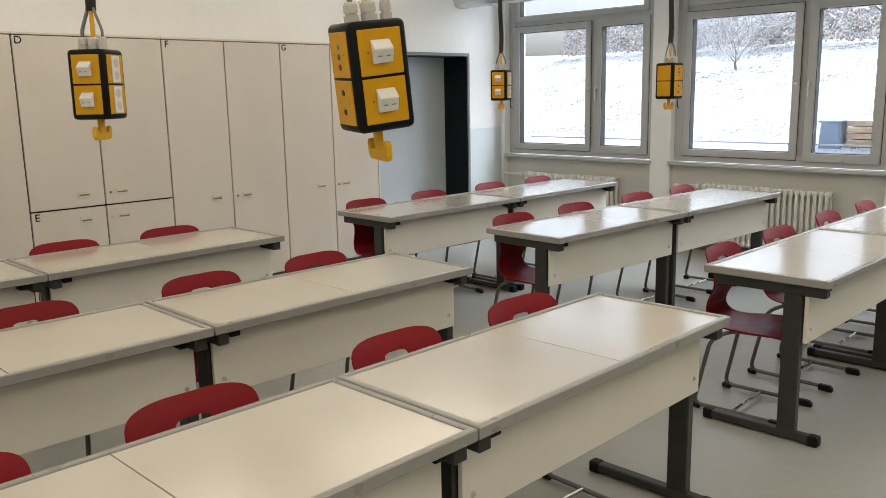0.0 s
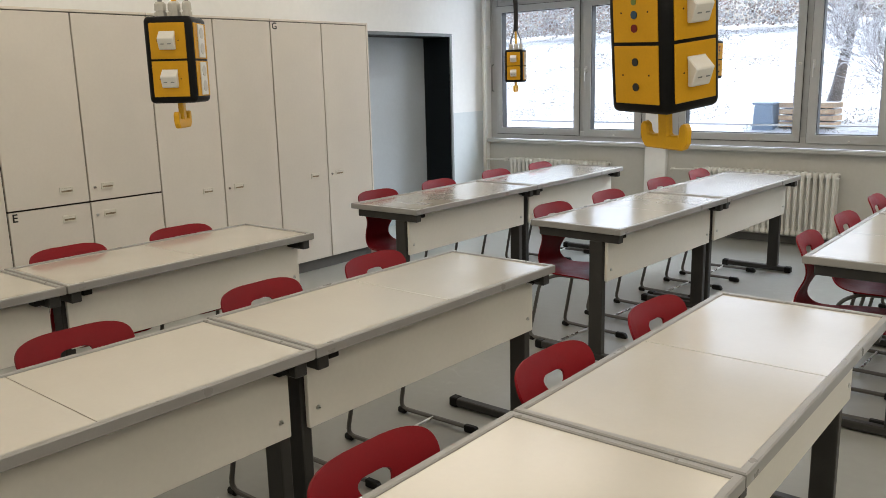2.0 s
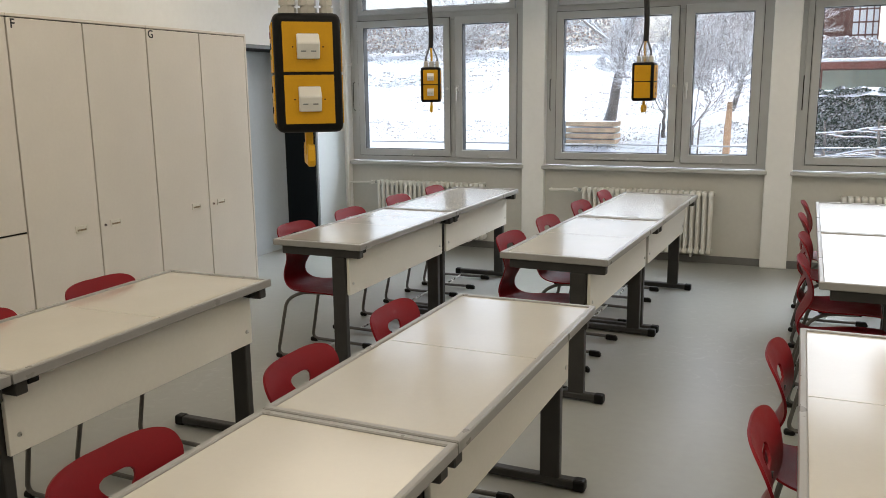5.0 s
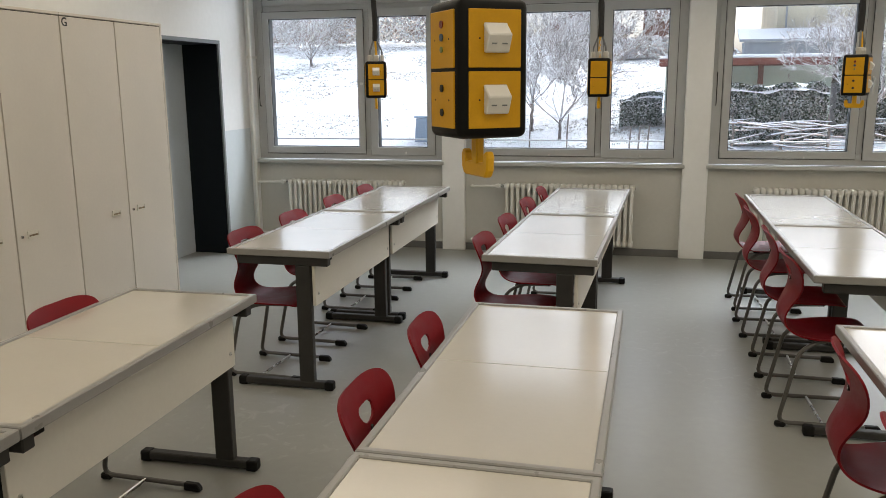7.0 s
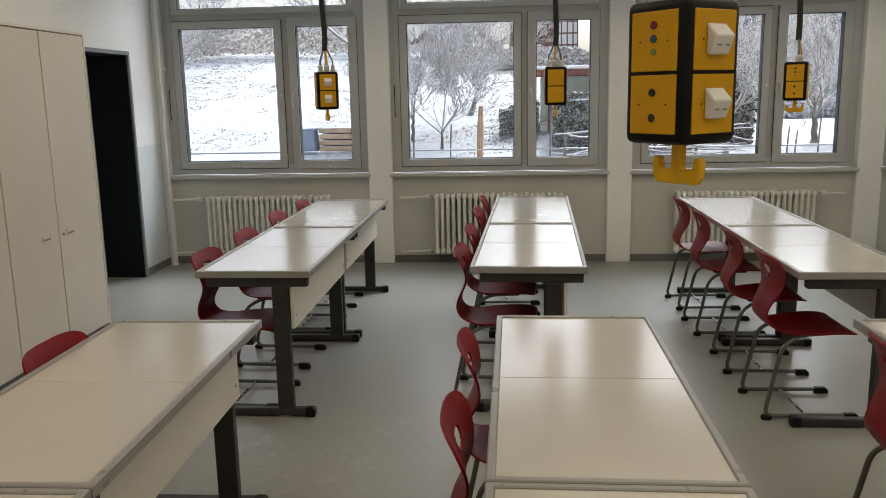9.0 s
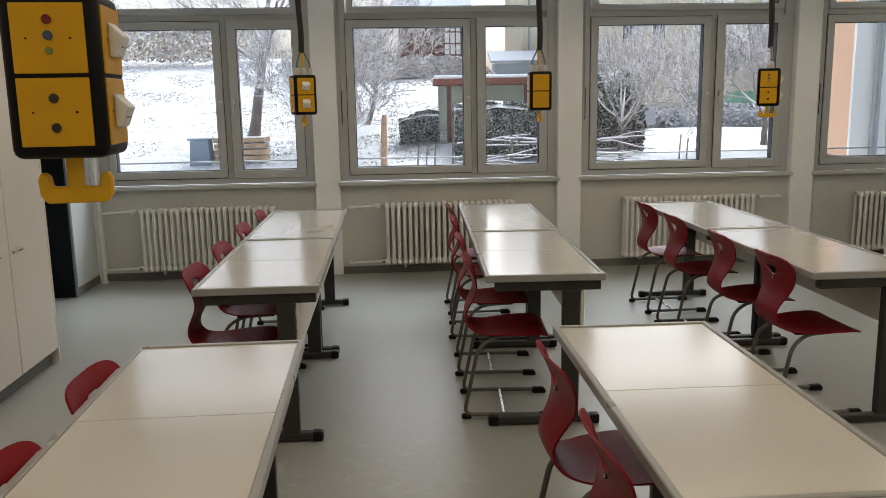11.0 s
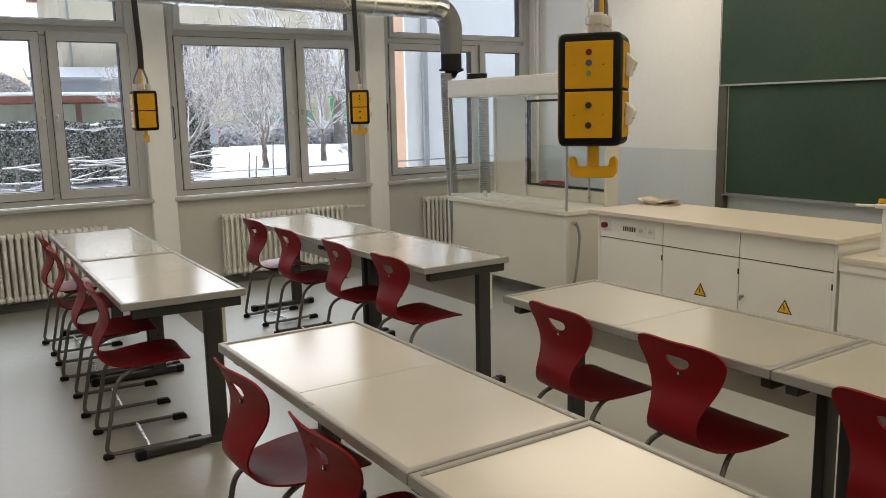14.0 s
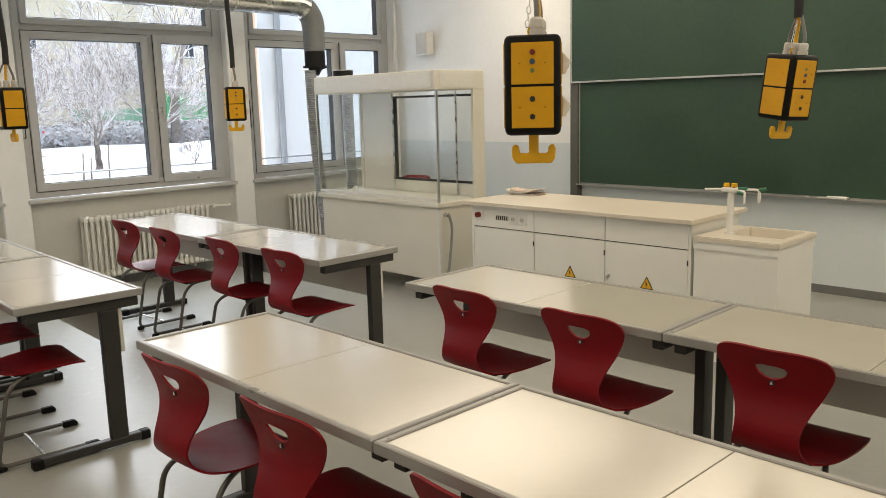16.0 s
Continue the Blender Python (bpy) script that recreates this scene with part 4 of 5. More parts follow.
# ---- fume hood ----
def fume_hood():
    x0, x1, y0, y1 = 0.21, 0.80, 4.80, 6.46
    h = thing("fume_hood", "cream glazed fume hood with a white cupboard base", "fume hood", "", (0.065, -0.13, 0.012))
    part("base", boxed(x0 + 0.02, x1, y0 + 0.02, y1 - 0.02, 0.12, 0.755, 0.004), "hood", h, "white closed base cupboard")
    part("corner_post", boxed(x0 + 0.012, x0 + 0.045, y0 + 0.012, y0 + 0.045, 0.12, 0.7545, 0.003), "cover", h)
    part("worktop", boxed(x0 - 0.01, x1 + 0.01, y0 - 0.01, y1 + 0.01, 0.7555, 0.795, 0.006, 2), "hood", h)
    part("canopy", boxed(x0, x1, y0, y1, 1.735, 1.895, 0.005), "hood", h, "cream canopy")
    part("fascia", boxed(x0 - 0.006, x0 - 0.0005, y0 + 0.045, y1 - 0.045, 1.752, 1.878, 0.002), "cover", h)
    part("fascia", boxed(x0 + 0.045, x1 - 0.14, y0 - 0.006, y0 - 0.0005, 1.752, 1.878, 0.002), "cover", h)
    for xa, xb, ya, yb in ((x1 - 0.14, x1, y0, y0 + 0.03), (x1 - 0.05, x1, y1 - 0.03, y1)):
        part("post", boxed(xa, xb, ya, yb, 0.7955, 1.7345, 0.003), "hood", h)
    part("wall_panel", boxed(x1 - 0.03, x1, 6.00, y1 - 0.031, 0.7955, 1.7345), "hood", h)
    part("wall_panel", boxed(x1 - 0.03, x1, y0 + 0.031, 5.98, 0.7955, 0.90), "hood", h)
    part("wall_panel", boxed(x1 - 0.03, x1, 5.981, 5.999, 0.7955, 1.7345), "hood", h)
    fr = ring(y0 + 0.05, 5.96, 0.905, 1.70, 0.02, x1 - 0.03, x1, 0)
    for v in fr.verts:
        v.co = (v.co.y, v.co.x, v.co.z)
    part("gasket", fr, "seal", h, "black rubber gasket")
    panes = [("pane", boxed(x1 - 0.018, x1 - 0.012, y0 + 0.06, 5.95, 0.91, 1.695)), ("pane", boxed(x0 + 0.012, x0 + 0.018, y0 + 0.02, y1 - 0.02, 0.83, 1.7345)),
             ("pane", boxed(x0 + 0.02, x1 - 0.142, y0 + 0.012, y0 + 0.018, 0.80, 1.7345)), ("pane", boxed(x0 + 0.02, x1 - 0.05, y1 - 0.018, y1 - 0.012, 0.80, 1.7345))]
    for nm, bm in panes:
        p = part(nm, bm, "hood_glass", h)
        p.visible_shadow = False
    part("sash_rail", boxed(x0 + 0.006, x0 + 0.024, y0 + 0.02, y1 - 0.02, 0.808, 0.832, 0.003), "cover", h)
    for yy in (y0 + 0.004, y1 - 0.018):
        part("sash_stile", boxed(x0 + 0.004, x0 + 0.026, yy, yy + 0.014, 0.7955, 1.7345), "alu", h)
    for yy in (y0 + 0.30, 5.95):
        part("rod", rod((x1 - 0.05, yy, 0.80), (x1 - 0.05, yy, 1.73), 0.008, 8), "steel", h)
    part("nozzle", tube(bmesh.new(), [(x0 + 0.10, 6.02, 0.7955), (x0 + 0.10, 6.02, 0.86), (x0 + 0.10, 6.02, 0.875)], [0.025, 0.022, 0.012], 12), "cover", h, "", True)
    v = part("gas_valve", rod((x0 + 0.09, y0 - 0.02, 0.69), (x0 + 0.09, y0 + 0.02, 0.69), 0.018, 12), "steel", h)
    part("gas_hose", tube(bmesh.new(), bend([(x0 + 0.09, y0 - 0.03, 0.69), (x0 + 0.12, y0 - 0.035, 0.60), (x0 + 0.11, y0 - 0.03, 0.42), (x0 + 0.07, y0 - 0.03, 0.20), (x0 + 0.08, y0 + 0.03, 0.14)], 0.1, 4), 0.011, 8), "hose", h, "grey braided hose", True)
    for xx, yy in ((x0 + 0.08, y0 + 0.10), (x1 - 0.08, y0 + 0.10), (x0 + 0.08, y1 - 0.10), (x1 - 0.08, y1 - 0.10)):
        cst = part("castor", rod((xx - 0.014, yy, 0.045), (xx + 0.014, yy, 0.045), 0.045, 16), "cap", h)
        part("fork", boxed(xx - 0.02, xx + 0.02, yy - 0.02, yy + 0.02, 0.075, 0.12), "steel", cst)
    dm = part("damper_box", rod((0.46, 6.32, 1.8955), (0.46, 6.32, 1.955), 0.095, 24), "cap", h, "dark round outlet on top")
    part("lid", rod((0.46, 6.32, 1.955), (0.46, 6.32, 1.962), 0.10, 24), "steel", dm)
    return h


fume_hood()


def hose(x, y, z0, z1, r, sx, sy):
    n = int((z1 - z0) / 0.011)
    pts, rad = [], []
    for k in range(n + 1):
        s = k / n
        pts.append((x + sx * math.sin(s * 1.57), y + sy * math.sin(s * 2.2), z0 + (z1 - z0) * s))
        rad.append(r if k % 2 else r * 0.88)
    return tube(bmesh.new(), pts, rad, 14)


for k, (x, y, top, sx) in enumerate(((0.705, 6.76, 2.0, -0.15), (0.985, 6.68, 1.86, -0.03))):
    ho = thing("ribbed_hose", "grey ribbed extraction hose standing behind the fume hood", "hose", "extraction hoses", (x, y, 0))
    part("ribs", hose(0, 0, 0.002, top, 0.060, sx, 0.0), "hose", ho, "", True)

# ventilation duct along the windows, with the drop to the hood
duct = thing("ventilation_duct", "galvanised round duct hung along the window wall", "duct", "", (0.115, 6.78, 2.645))
R = 0.115
bm = tube(bmesh.new(), [(XL - 0.105, 0, 0), (0.30, 0, 0)], R, 28)
part("straight", bm, "duct", duct, "", True)
for x in (-5.2, -3.7, -2.2, -0.7):
    j = tube(bmesh.new(), [(x - 0.035, 0, 0), (x - 0.03, 0, 0), (x + 0.03, 0, 0), (x + 0.035, 0, 0)], [R + 0.001, R + 0.005, R + 0.005, R + 0.001], 28)
    part("joint_ring", j, "duct", duct, "", True)
    part("hanger", rod((x + 0.3, 0, R), (x + 0.3, 0, HC - 2.635), 0.005, 6), "steel", duct)
    part("strap", tube(bmesh.new(), [(x + 0.288, 0, 0), (x + 0.312, 0, 0)], R + 0.003, 28), "steel", duct, "", True)
arc = [(0.30 + 0.22 * math.sin(a), 0, -0.22 + 0.22 * math.cos(a)) for a in [math.pi / 2 * k / 8 for k in range(9)]]
part("elbow", tube(bmesh.new(), [(0.27, 0, 0)] + arc[:4], [R + 0.005, R + 0.004, R + 0.004, R + 0.002, R + 0.002], 24), "duct", duct, "segmented steel elbow", False)
part("bend", tube(bmesh.new(), arc[3:] + [(0.52, 0, -0.24)], [R] * 7, 24), "pipe", duct, "grey plastic bend", True)
part("drop", tube(bmesh.new(), [(0.52, 0, -0.19), (0.52, 0, -0.42), (0.52, 0, -0.4201), (0.52, 0, -0.46)], [0.111, 0.111, 0.104, 0.104], 24), "pipe", duct, "grey plastic drop pipe", True)
part("collar", tube(bmesh.new(), [(0.52, 0, -0.455), (0.52, 0, -0.60), (0.52, 0, -0.6001), (0.52, 0, -0.62), (0.52, 0, -0.6201), (0.50, 0, -0.68)], [0.104, 0.104, 0.125, 0.125, 0.07, 0.055], 24), "cap", duct, "black rubber collar", True)

# assumed ceiling lights above the picture, added for warm fill; large to soften reflections
for x in (-4.9, -1.9, 1.1):
    for y in (-0.5, 2.2, 4.9):
        lm = thing("ceiling_light", "large white ceiling panel, unseen, added for the room's warm light", "ceiling light", "ceiling lights", (x, y, HC))
        part("tray", boxed(-1.12, 1.12, -1.02, 1.02, -0.06, -0.001, 0.006), "lamp_body", lm)
        ld = bpy.data.lights.new("tube_light", "AREA")
        # panels at the east end are stronger, to lift the board wall and desk
        ld.shape, ld.size, ld.size_y, ld.energy, ld.color = "RECTANGLE", 2.2, 2.0, LAMP_POWER * (0.95 if x < -4 else 1.5 if x > 0 else 1.0), (1.0, 0.83, 0.60)
        lo = new("tube_light", ld)
        lo.parent = lm
        lo.matrix_basis = pose(0, 0, -0.064)


# ---- outdoors ----
INDOORS = set(bpy.data.objects)
GARDEN = pose(-0.21, -0.263, 0, 0, 0, -2.03)     # the garden's own axes against the room's
M["snow"] = material("snow_clean", (0.91, 0.92, 0.93), 0.7, vary=0.02, scale=0.8)


def bank_material():
    """Snow with dry grass showing through where the ground slopes."""
    m = material("snow_ground", (0.91, 0.92, 0.93), 0.75, vary=0.02, scale=0.6)
    n, l = m.node_tree.nodes, m.node_tree.links
    bsdf = n["Principled BSDF"]
    snow = bsdf.inputs["Base Color"].links[0].from_socket
    geo, sep, slope = n.new("ShaderNodeNewGeometry"), n.new("ShaderNodeSeparateXYZ"), n.new("ShaderNodeMapRange")
    l.new(geo.outputs["Normal"], sep.inputs[0])
    slope.inputs[1].default_value, slope.inputs[2].default_value, slope.inputs[3].default_value, slope.inputs[4].default_value = 0.975, 0.996, 1.0, 0.12
    l.new(sep.outputs["Z"], slope.inputs[0])
    tc = n.new("ShaderNodeTexCoord")
    fac = slope.outputs[0]
    for sc, lo, hi in ((0.35, 0.36, 0.62), (4.5, 0.50, 0.66)):
        t, r, mu = n.new("ShaderNodeTexNoise"), n.new("ShaderNodeMapRange"), n.new("ShaderNodeMath")
        t.inputs["Scale"].default_value, t.inputs["Detail"].default_value, t.inputs["Roughness"].default_value = sc, 6, 0.65
        l.new(tc.outputs["Object"], t.inputs["Vector"])
        r.inputs[1].default_value, r.inputs[2].default_value = lo, hi
        l.new(t.outputs["Fac"], r.inputs[0])
        mu.operation = "MULTIPLY"
        l.new(fac, mu.inputs[0])
        l.new(r.outputs[0], mu.inputs[1])
        fac = mu.outputs[0]
    mix = n.new("ShaderNodeMix")
    mix.data_type = "RGBA"
    l.new(fac, mix.inputs[0])
    l.new(snow, mix.inputs[6])
    mix.inputs[7].default_value = (0.24, 0.225, 0.19, 1)
    l.new(mix.outputs[2], bsdf.inputs["Base Color"])
    lumps, relief = n.new("ShaderNodeTexNoise"), n.new("ShaderNodeBump")
    lumps.inputs["Scale"].default_value, lumps.inputs["Detail"].default_value, lumps.inputs["Roughness"].default_value = 1.6, 7, 0.65
    l.new(tc.outputs["Object"], lumps.inputs["Vector"])
    relief.inputs["Strength"].default_value, relief.inputs["Distance"].default_value = 0.8, 0.35
    l.new(lumps.outputs["Fac"], relief.inputs["Height"])
    l.new(relief.outputs[0], bsdf.inputs["Normal"])
    return m


M["bank"] = bank_material()
M["bark"] = snowy("bark_snowy", (0.19, 0.165, 0.145), 0.1, 0.7, vary=0.35, scale=4)
M["twig"] = snowy("twig_snowy", (0.25, 0.215, 0.19), -0.35, 0.45, vary=0.3, scale=2)
M["rust_leaf"] = snowy("rust_leaf_snowy", (0.40, 0.29, 0.23), -0.35, 0.45, vary=0.45, scale=2)
M["evergreen"] = snowy("evergreen_snowy", (0.06, 0.08, 0.055), 0.15, 0.75, vary=0.4, scale=3)
M["white_render"] = material("render_white", (0.88, 0.875, 0.85), 0.9, vary=0.04, scale=0.6)
M["orange_render"] = material("render_orange", (0.74, 0.47, 0.31), 0.9, vary=0.06, scale=0.8)
M["yellow_render"] = material("render_yellow", (0.64, 0.58, 0.44), 0.9, vary=0.14, scale=0.35)
M["timber"] = material("timber_brown", (0.19, 0.10, 0.075), 0.8, vary=0.25, scale=1.5)
M["pallet"] = snowy("pallet_wood", (0.50, 0.37, 0.24), 0.2, 0.8, vary=0.25, scale=3)
M["bin_blue"] = snowy("bin_bluegrey", (0.27, 0.33, 0.40), 0.7, 0.95, vary=0.1, scale=2)
M["roof_red"] = snowy("roof_redbrown", (0.22, 0.09, 0.07), 0.5, 0.9, vary=0.15, scale=2)
M["roof_grey"] = snowy("roof_grey", (0.32, 0.34, 0.36), 0.6, 0.95, vary=0.12, scale=0.8)
M["dark_glass"] = material("far_window_dark", (0.06, 0.07, 0.09), 0.2, vary=0.2, scale=1)
M["post_wood"] = material("post_wood_orange", (0.38, 0.24, 0.14), 0.8, vary=0.25, scale=4)
M["rail_metal"] = material("rail_galvanised", (0.35, 0.36, 0.37), 0.45, 0.6, vary=0.1)
M["mint"] = material("boards_pale_green", (0.58, 0.66, 0.56), 0.8, vary=0.08, scale=2)
M["car_white"] = snowy("car_paint_silver", (0.36, 0.37, 0.39), 0.7, 0.95, rough=0.3, vary=0.04, scale=2)
M["tail_red"] = material("tail_light_red", (0.55, 0.02, 0.02), 0.3, vary=0.1)


def ground_z(x, y):
    """Flat by the house, then the bank that rises behind it, level to the east."""
    def ease(a):
        a = max(0.0, min(1.0, a))
        return a * a * (3 - 2 * a)
    west = 1 - ease((x + 1.5) / 6.0)
    start = 27.6 - 2.2 * ease((x + 8) / 5)
    bank = (0.235 - 0.065 * ease((x + 12) / 7)) * max(0.0, min(y, 47) - start) + 0.05 * max(0.0, y - 47) - 0.011 * max(0.0, min(x + 17, 6))
    yard = 0.045 * max(0.0, min(y, 36) - 24) + 0.012 * max(0.0, min(y, 70) - 36)
    z = -0.52 + west * min(bank, 7.0) + (1 - west) * yard
    return z + 0.12 * noise.noise((x * 0.25, y * 0.25, 1)) * ease((y - 20) / 8) + 0.04 * noise.noise((x * 0.9, y * 0.9, 4)) * ease((y - 20) / 8)


bm = bmesh.new()
xs = [-2500, -400, -120] + [-60 + 1.2 * k for k in range(92)] + [80, 150, 400, 2500]
ys = [-2500, -100, -20, 7.9] + [9 + 2.0 * k for k in range(6)] + [21 + 0.8 * k for k in range(50)] + [75, 100, 250, 2500]
grid = [[bm.verts.new((x, y, ground_z(x, y) if y > -30 else -0.5)) for x in xs] for y in ys]
for r0, r1 in zip(grid, grid[1:]):
    for k in range(len(xs) - 1):
        bm.faces.new((r0[k], r0[k + 1], r1[k + 1], r1[k]))
gr = structure("ground", bm, "bank", "snow-covered ground and bank with grass tips showing")
gr.data.shade_smooth()

# dry tufts poking through the snow of the bank
rt = random.Random(11)
bm = bmesh.new()
for k in range(26000):
    x, y = rt.uniform(-36, 1), 27 + 20 * rt.random()
    if noise.noise((x * 0.35, y * 0.35, 9)) < -0.02:
        continue
    z = ground_z(x, y)
    for q in range(3):
        a, hgt = rt.uniform(0, 6.28), rt.uniform(0.02, 0.065)
        w = rt.uniform(0.010, 0.034)
        c, s_ = math.cos(a) * w, math.sin(a) * w
        ox, oy = rt.uniform(-0.1, 0.1), rt.uniform(-0.1, 0.1)
        bm.faces.new([bm.verts.new(p) for p in ((x + ox - c, y + oy - s_, z - 0.01), (x + ox + c, y + oy + s_, z - 0.01), (x + ox + c * 0.3 + 0.02, y + oy, z + hgt))])
tufts = part("grass_tufts", bm, material("dry_grass", (0.44, 0.42, 0.37), 0.9, vary=0.35, scale=2))
tagged(tufts, "dry grass tips poking through the snow", "grass", "", "stuff")


def grow(bm, p, d, length, r, depth, rg, spread=0.6, droop=0.0, minr=0.004):
    """One limb and all that grows from it."""
    n = 4 if depth > 1 else 3
    pts, rad = [p.copy()], [r]
    dirn = d.copy()
    for k in range(n):
        dirn = (dirn + Vector((rg.uniform(-1, 1), rg.uniform(-1, 1), rg.uniform(-0.6, 0.8))) * 0.16 - Vector((0, 0, droop))).normalized()
        pts.append(pts[-1] + dirn * (length / n))
        rad.append(max(minr, r * (1 - 0.45 * (k + 1) / n)))
    tube(bm, pts, rad, 5 if depth > 2 else 3, False)
    if depth <= 0:
        return
    kids = 3 if depth > 2 else 4
    for k in range(kids + (1 if depth > 3 else 0)):
        i = rg.randint(1, n) if k else n
        ax = dirn.cross(Vector((rg.uniform(-1, 1), rg.uniform(-1, 1), rg.uniform(-1, 1)))).normalized()
        nd = (Matrix.Rotation(rg.uniform(0.35, 1.0) * spread * 1.4, 3, ax) @ dirn)
        nd.z += 0.10
        grow(bm, pts[i], nd.normalized(), length * rg.uniform(0.55, 0.8), max(minr, rad[i] * rg.uniform(0.5, 0.7)), depth - 1, rg, spread, droop, minr)


def tree(x, y, height, trunk_r, seed, lean=(0, 0), depth=5, label="bare tree with snow on its branches", spread=0.6, clear=0.35, minr=0.006):
    rg = random.Random(seed)
    t = thing("tree", label, "tree", "trees outside the windows", (x, y, ground_z(x, y) - 0.05))
    bm = bmesh.new()
    top = height * clear
    pts, rad = [], []
    for k in range(6):
        s = k / 5
        pts.append((lean[0] * s * top + rg.uniform(-0.03, 0.03), lean[1] * s * top, top * s))
        rad.append(trunk_r * (1.25 - 0.45 * s if k else 1.5))
    tube(bm, pts, rad, 9)
    part("trunk", bm, "bark", t, "", True)
    bm = bmesh.new()
    for k in range(5):
        a = 6.283 * k / 5 + rg.uniform(-0.4, 0.4)
        d = Vector((math.cos(a) * 0.75 + lean[0] * 0.6, math.sin(a) * 0.75, rg.uniform(0.5, 1.1))).normalized()
        grow(bm, Vector(pts[5 if k < 3 else 4]), d, height * 0.30, trunk_r * 0.55, depth - 1, rg, spread, minr=minr)
    grow(bm, Vector(pts[5]), Vector((lean[0] * 0.5, 0, 1)).normalized(), height * 0.34, trunk_r * 0.7, depth - 1, rg, spread, minr=minr)
    part("crown", bm, "twig", t, "fine bare branches carrying snow")
    return t


tree(-9.8, 31.8, 9.0, 0.17, 3, (0.16, 0), 6, "leaning bare fruit tree with snow on its branches", clear=0.38, minr=0.008)
tree(-6.2, 28.6, 4.6, 0.05, 5, depth=6, clear=0.16, label="slender bare shrub dusted with snow", minr=0.006)
tree(-7.4, 30.0, 5.2, 0.06, 15, depth=6, clear=0.2, label="slender bare shrub dusted with snow", minr=0.006)
tree(-20.9, 40.7, 4.2, 0.07, 12, depth=6, clear=0.1, label="small bare bush on the bank, dusted with snow", minr=0.006)
tree(2.9, 26.0, 4.2, 0.07, 7, depth=6, clear=0.3, minr=0.006)
tree(6.6, 29.5, 5.2, 0.10, 8, depth=6, clear=0.22, minr=0.0065)
tree(9.4, 30.5, 5.4, 0.10, 9, depth=6, clear=0.24, minr=0.0065)
tree(14.5, 40.0, 11.0, 0.25, 10, depth=5, clear=0.25, minr=0.014)
tree(9.9, 28.8, 1.4, 0.03, 16, depth=4, clear=0.1, label="low bare shrub dusted with snow", minr=0.006)
tree(-5.6, 34.0, 5.5, 0.10, 14, (0.3, 0), 6, clear=0.25, minr=0.008)
tree(-22.0, 47.0, 7.0, 0.16, 13, depth=5, clear=0.2, minr=0.014)


def hedge(name, label, x0, x1, y, depth, h, z_of, n, mat, seed, size=0.09, tall_var=0.25):
    """A hedge of many small leaf clumps round a dark twiggy core."""
    rg = random.Random(seed)
    hd = thing(name, label, "hedge", "hedges outside", (x0, y, 0))
    bm, core = bmesh.new(), bmesh.new()
    for k in range(n):
        u = rg.random() * (x1 - x0)
        hh = h * (1 + tall_var * noise.noise((u * 0.5, seed, 0)) + 0.12 * noise.noise((u * 2.3, seed, 3)))
        shell = rg.random()
        v, w = rg.uniform(-0.5, 0.5), rg.random()
        if shell < 0.5:
            w = 1 - 0.10 * rg.random()
        elif shell < 0.9:
            v = -0.5 + 0.12 * rg.random()
        p = Vector((u, v * depth * (1 - 0.25 * w * w), z_of(x0 + u, y) + hh * w))
        for q in range(2):
            nrm = Vector((rg.uniform(-1, 1), rg.uniform(-1.2, 0.6), rg.uniform(-0.3, 1.1))).normalized()
            a = nrm.orthogonal().normalized() * size * rg.uniform(0.5, 1.1)
            b = nrm.cross(a).normalized() * size * rg.uniform(0.4, 0.9)
            bm.faces.new([bm.verts.new(p + o) for o in (a, b, -a * 0.8, -b)])
    m = int((x1 - x0) / 0.5)
    rows = []
    for k in range(m + 1):
        u = (x1 - x0) * k / m
        z, hh = z_of(x0 + u, y), h * (0.86 + tall_var * noise.noise((u * 0.5, seed, 0)))
        rows.append([core.verts.new((u, yy * depth, z + zz * hh)) for yy, zz in ((-0.36, -0.05), (-0.36, 0.8), (-0.15, 1.0), (0.15, 1.0), (0.36, 0.8), (0.36, -0.05))])
    for a, b in zip(rows, rows[1:]):
        for k in range(5):
            core.faces.new((a[k], a[k + 1], b[k + 1], b[k]))
    part("leaves", bm, mat, hd)
    if mat == "evergreen":
        cap_ = bmesh.new()
        rows = []
        for k in range(4 * m + 1):
            u = (x1 - x0) * k / (4 * m)
            z, hh = z_of(x0 + u, y), h * (0.95 + tall_var * noise.noise((u * 0.5, seed, 0)))
            rows.append([cap_.verts.new((u, yy * depth * 0.40, z + hh + 0.16 * (1 - yy * yy) - 0.07 + 0.10 * noise.noise((u * 2.5, yy * 2, seed)))) for yy in (-1.1, -0.8, -0.4, 0, 0.4, 0.8, 1.1)])
        for a, b_ in zip(rows, rows[1:]):
            for k in range(6):
                cap_.faces.new((a[k], a[k + 1], b_[k + 1], b_[k]))
        part("snow_cap", cap_, "snow", hd, "uneven cap of snow", True)
    if mat != "rust_leaf" or h < 1.5:
        part("branch_core", core, M["twig"], hd, "dark twiggy inside")
    else:
        core.free()
    return hd


hedge("hedge", "brown leafy hedge along the top of the bank, dusted with snow", -36, -11.5, 46.5, 2.2, 1.8, ground_z, 17000, "rust_leaf", 21, 0.10, 0.7)
hedge("hedge", "long clipped brown hedge with snow on top", -9.0, 2.2, 46.0, 1.6, 1.05, ground_z, 12000, "rust_leaf", 22, 0.08, 0.1)
hedge("hedge", "dark evergreen hedge with a thick cap of snow", -2.4, 2.0, 27.3, 1.8, 1.75, ground_z, 22000, "evergreen", 23, 0.05, 0.12)
hedge("hedge", "dark evergreen hedge at the edge of the yard, capped with snow", 2.6, 4.4, 29.5, 1.6, 2.4, ground_z, 10000, "evergreen", 26, 0.055, 0.2)
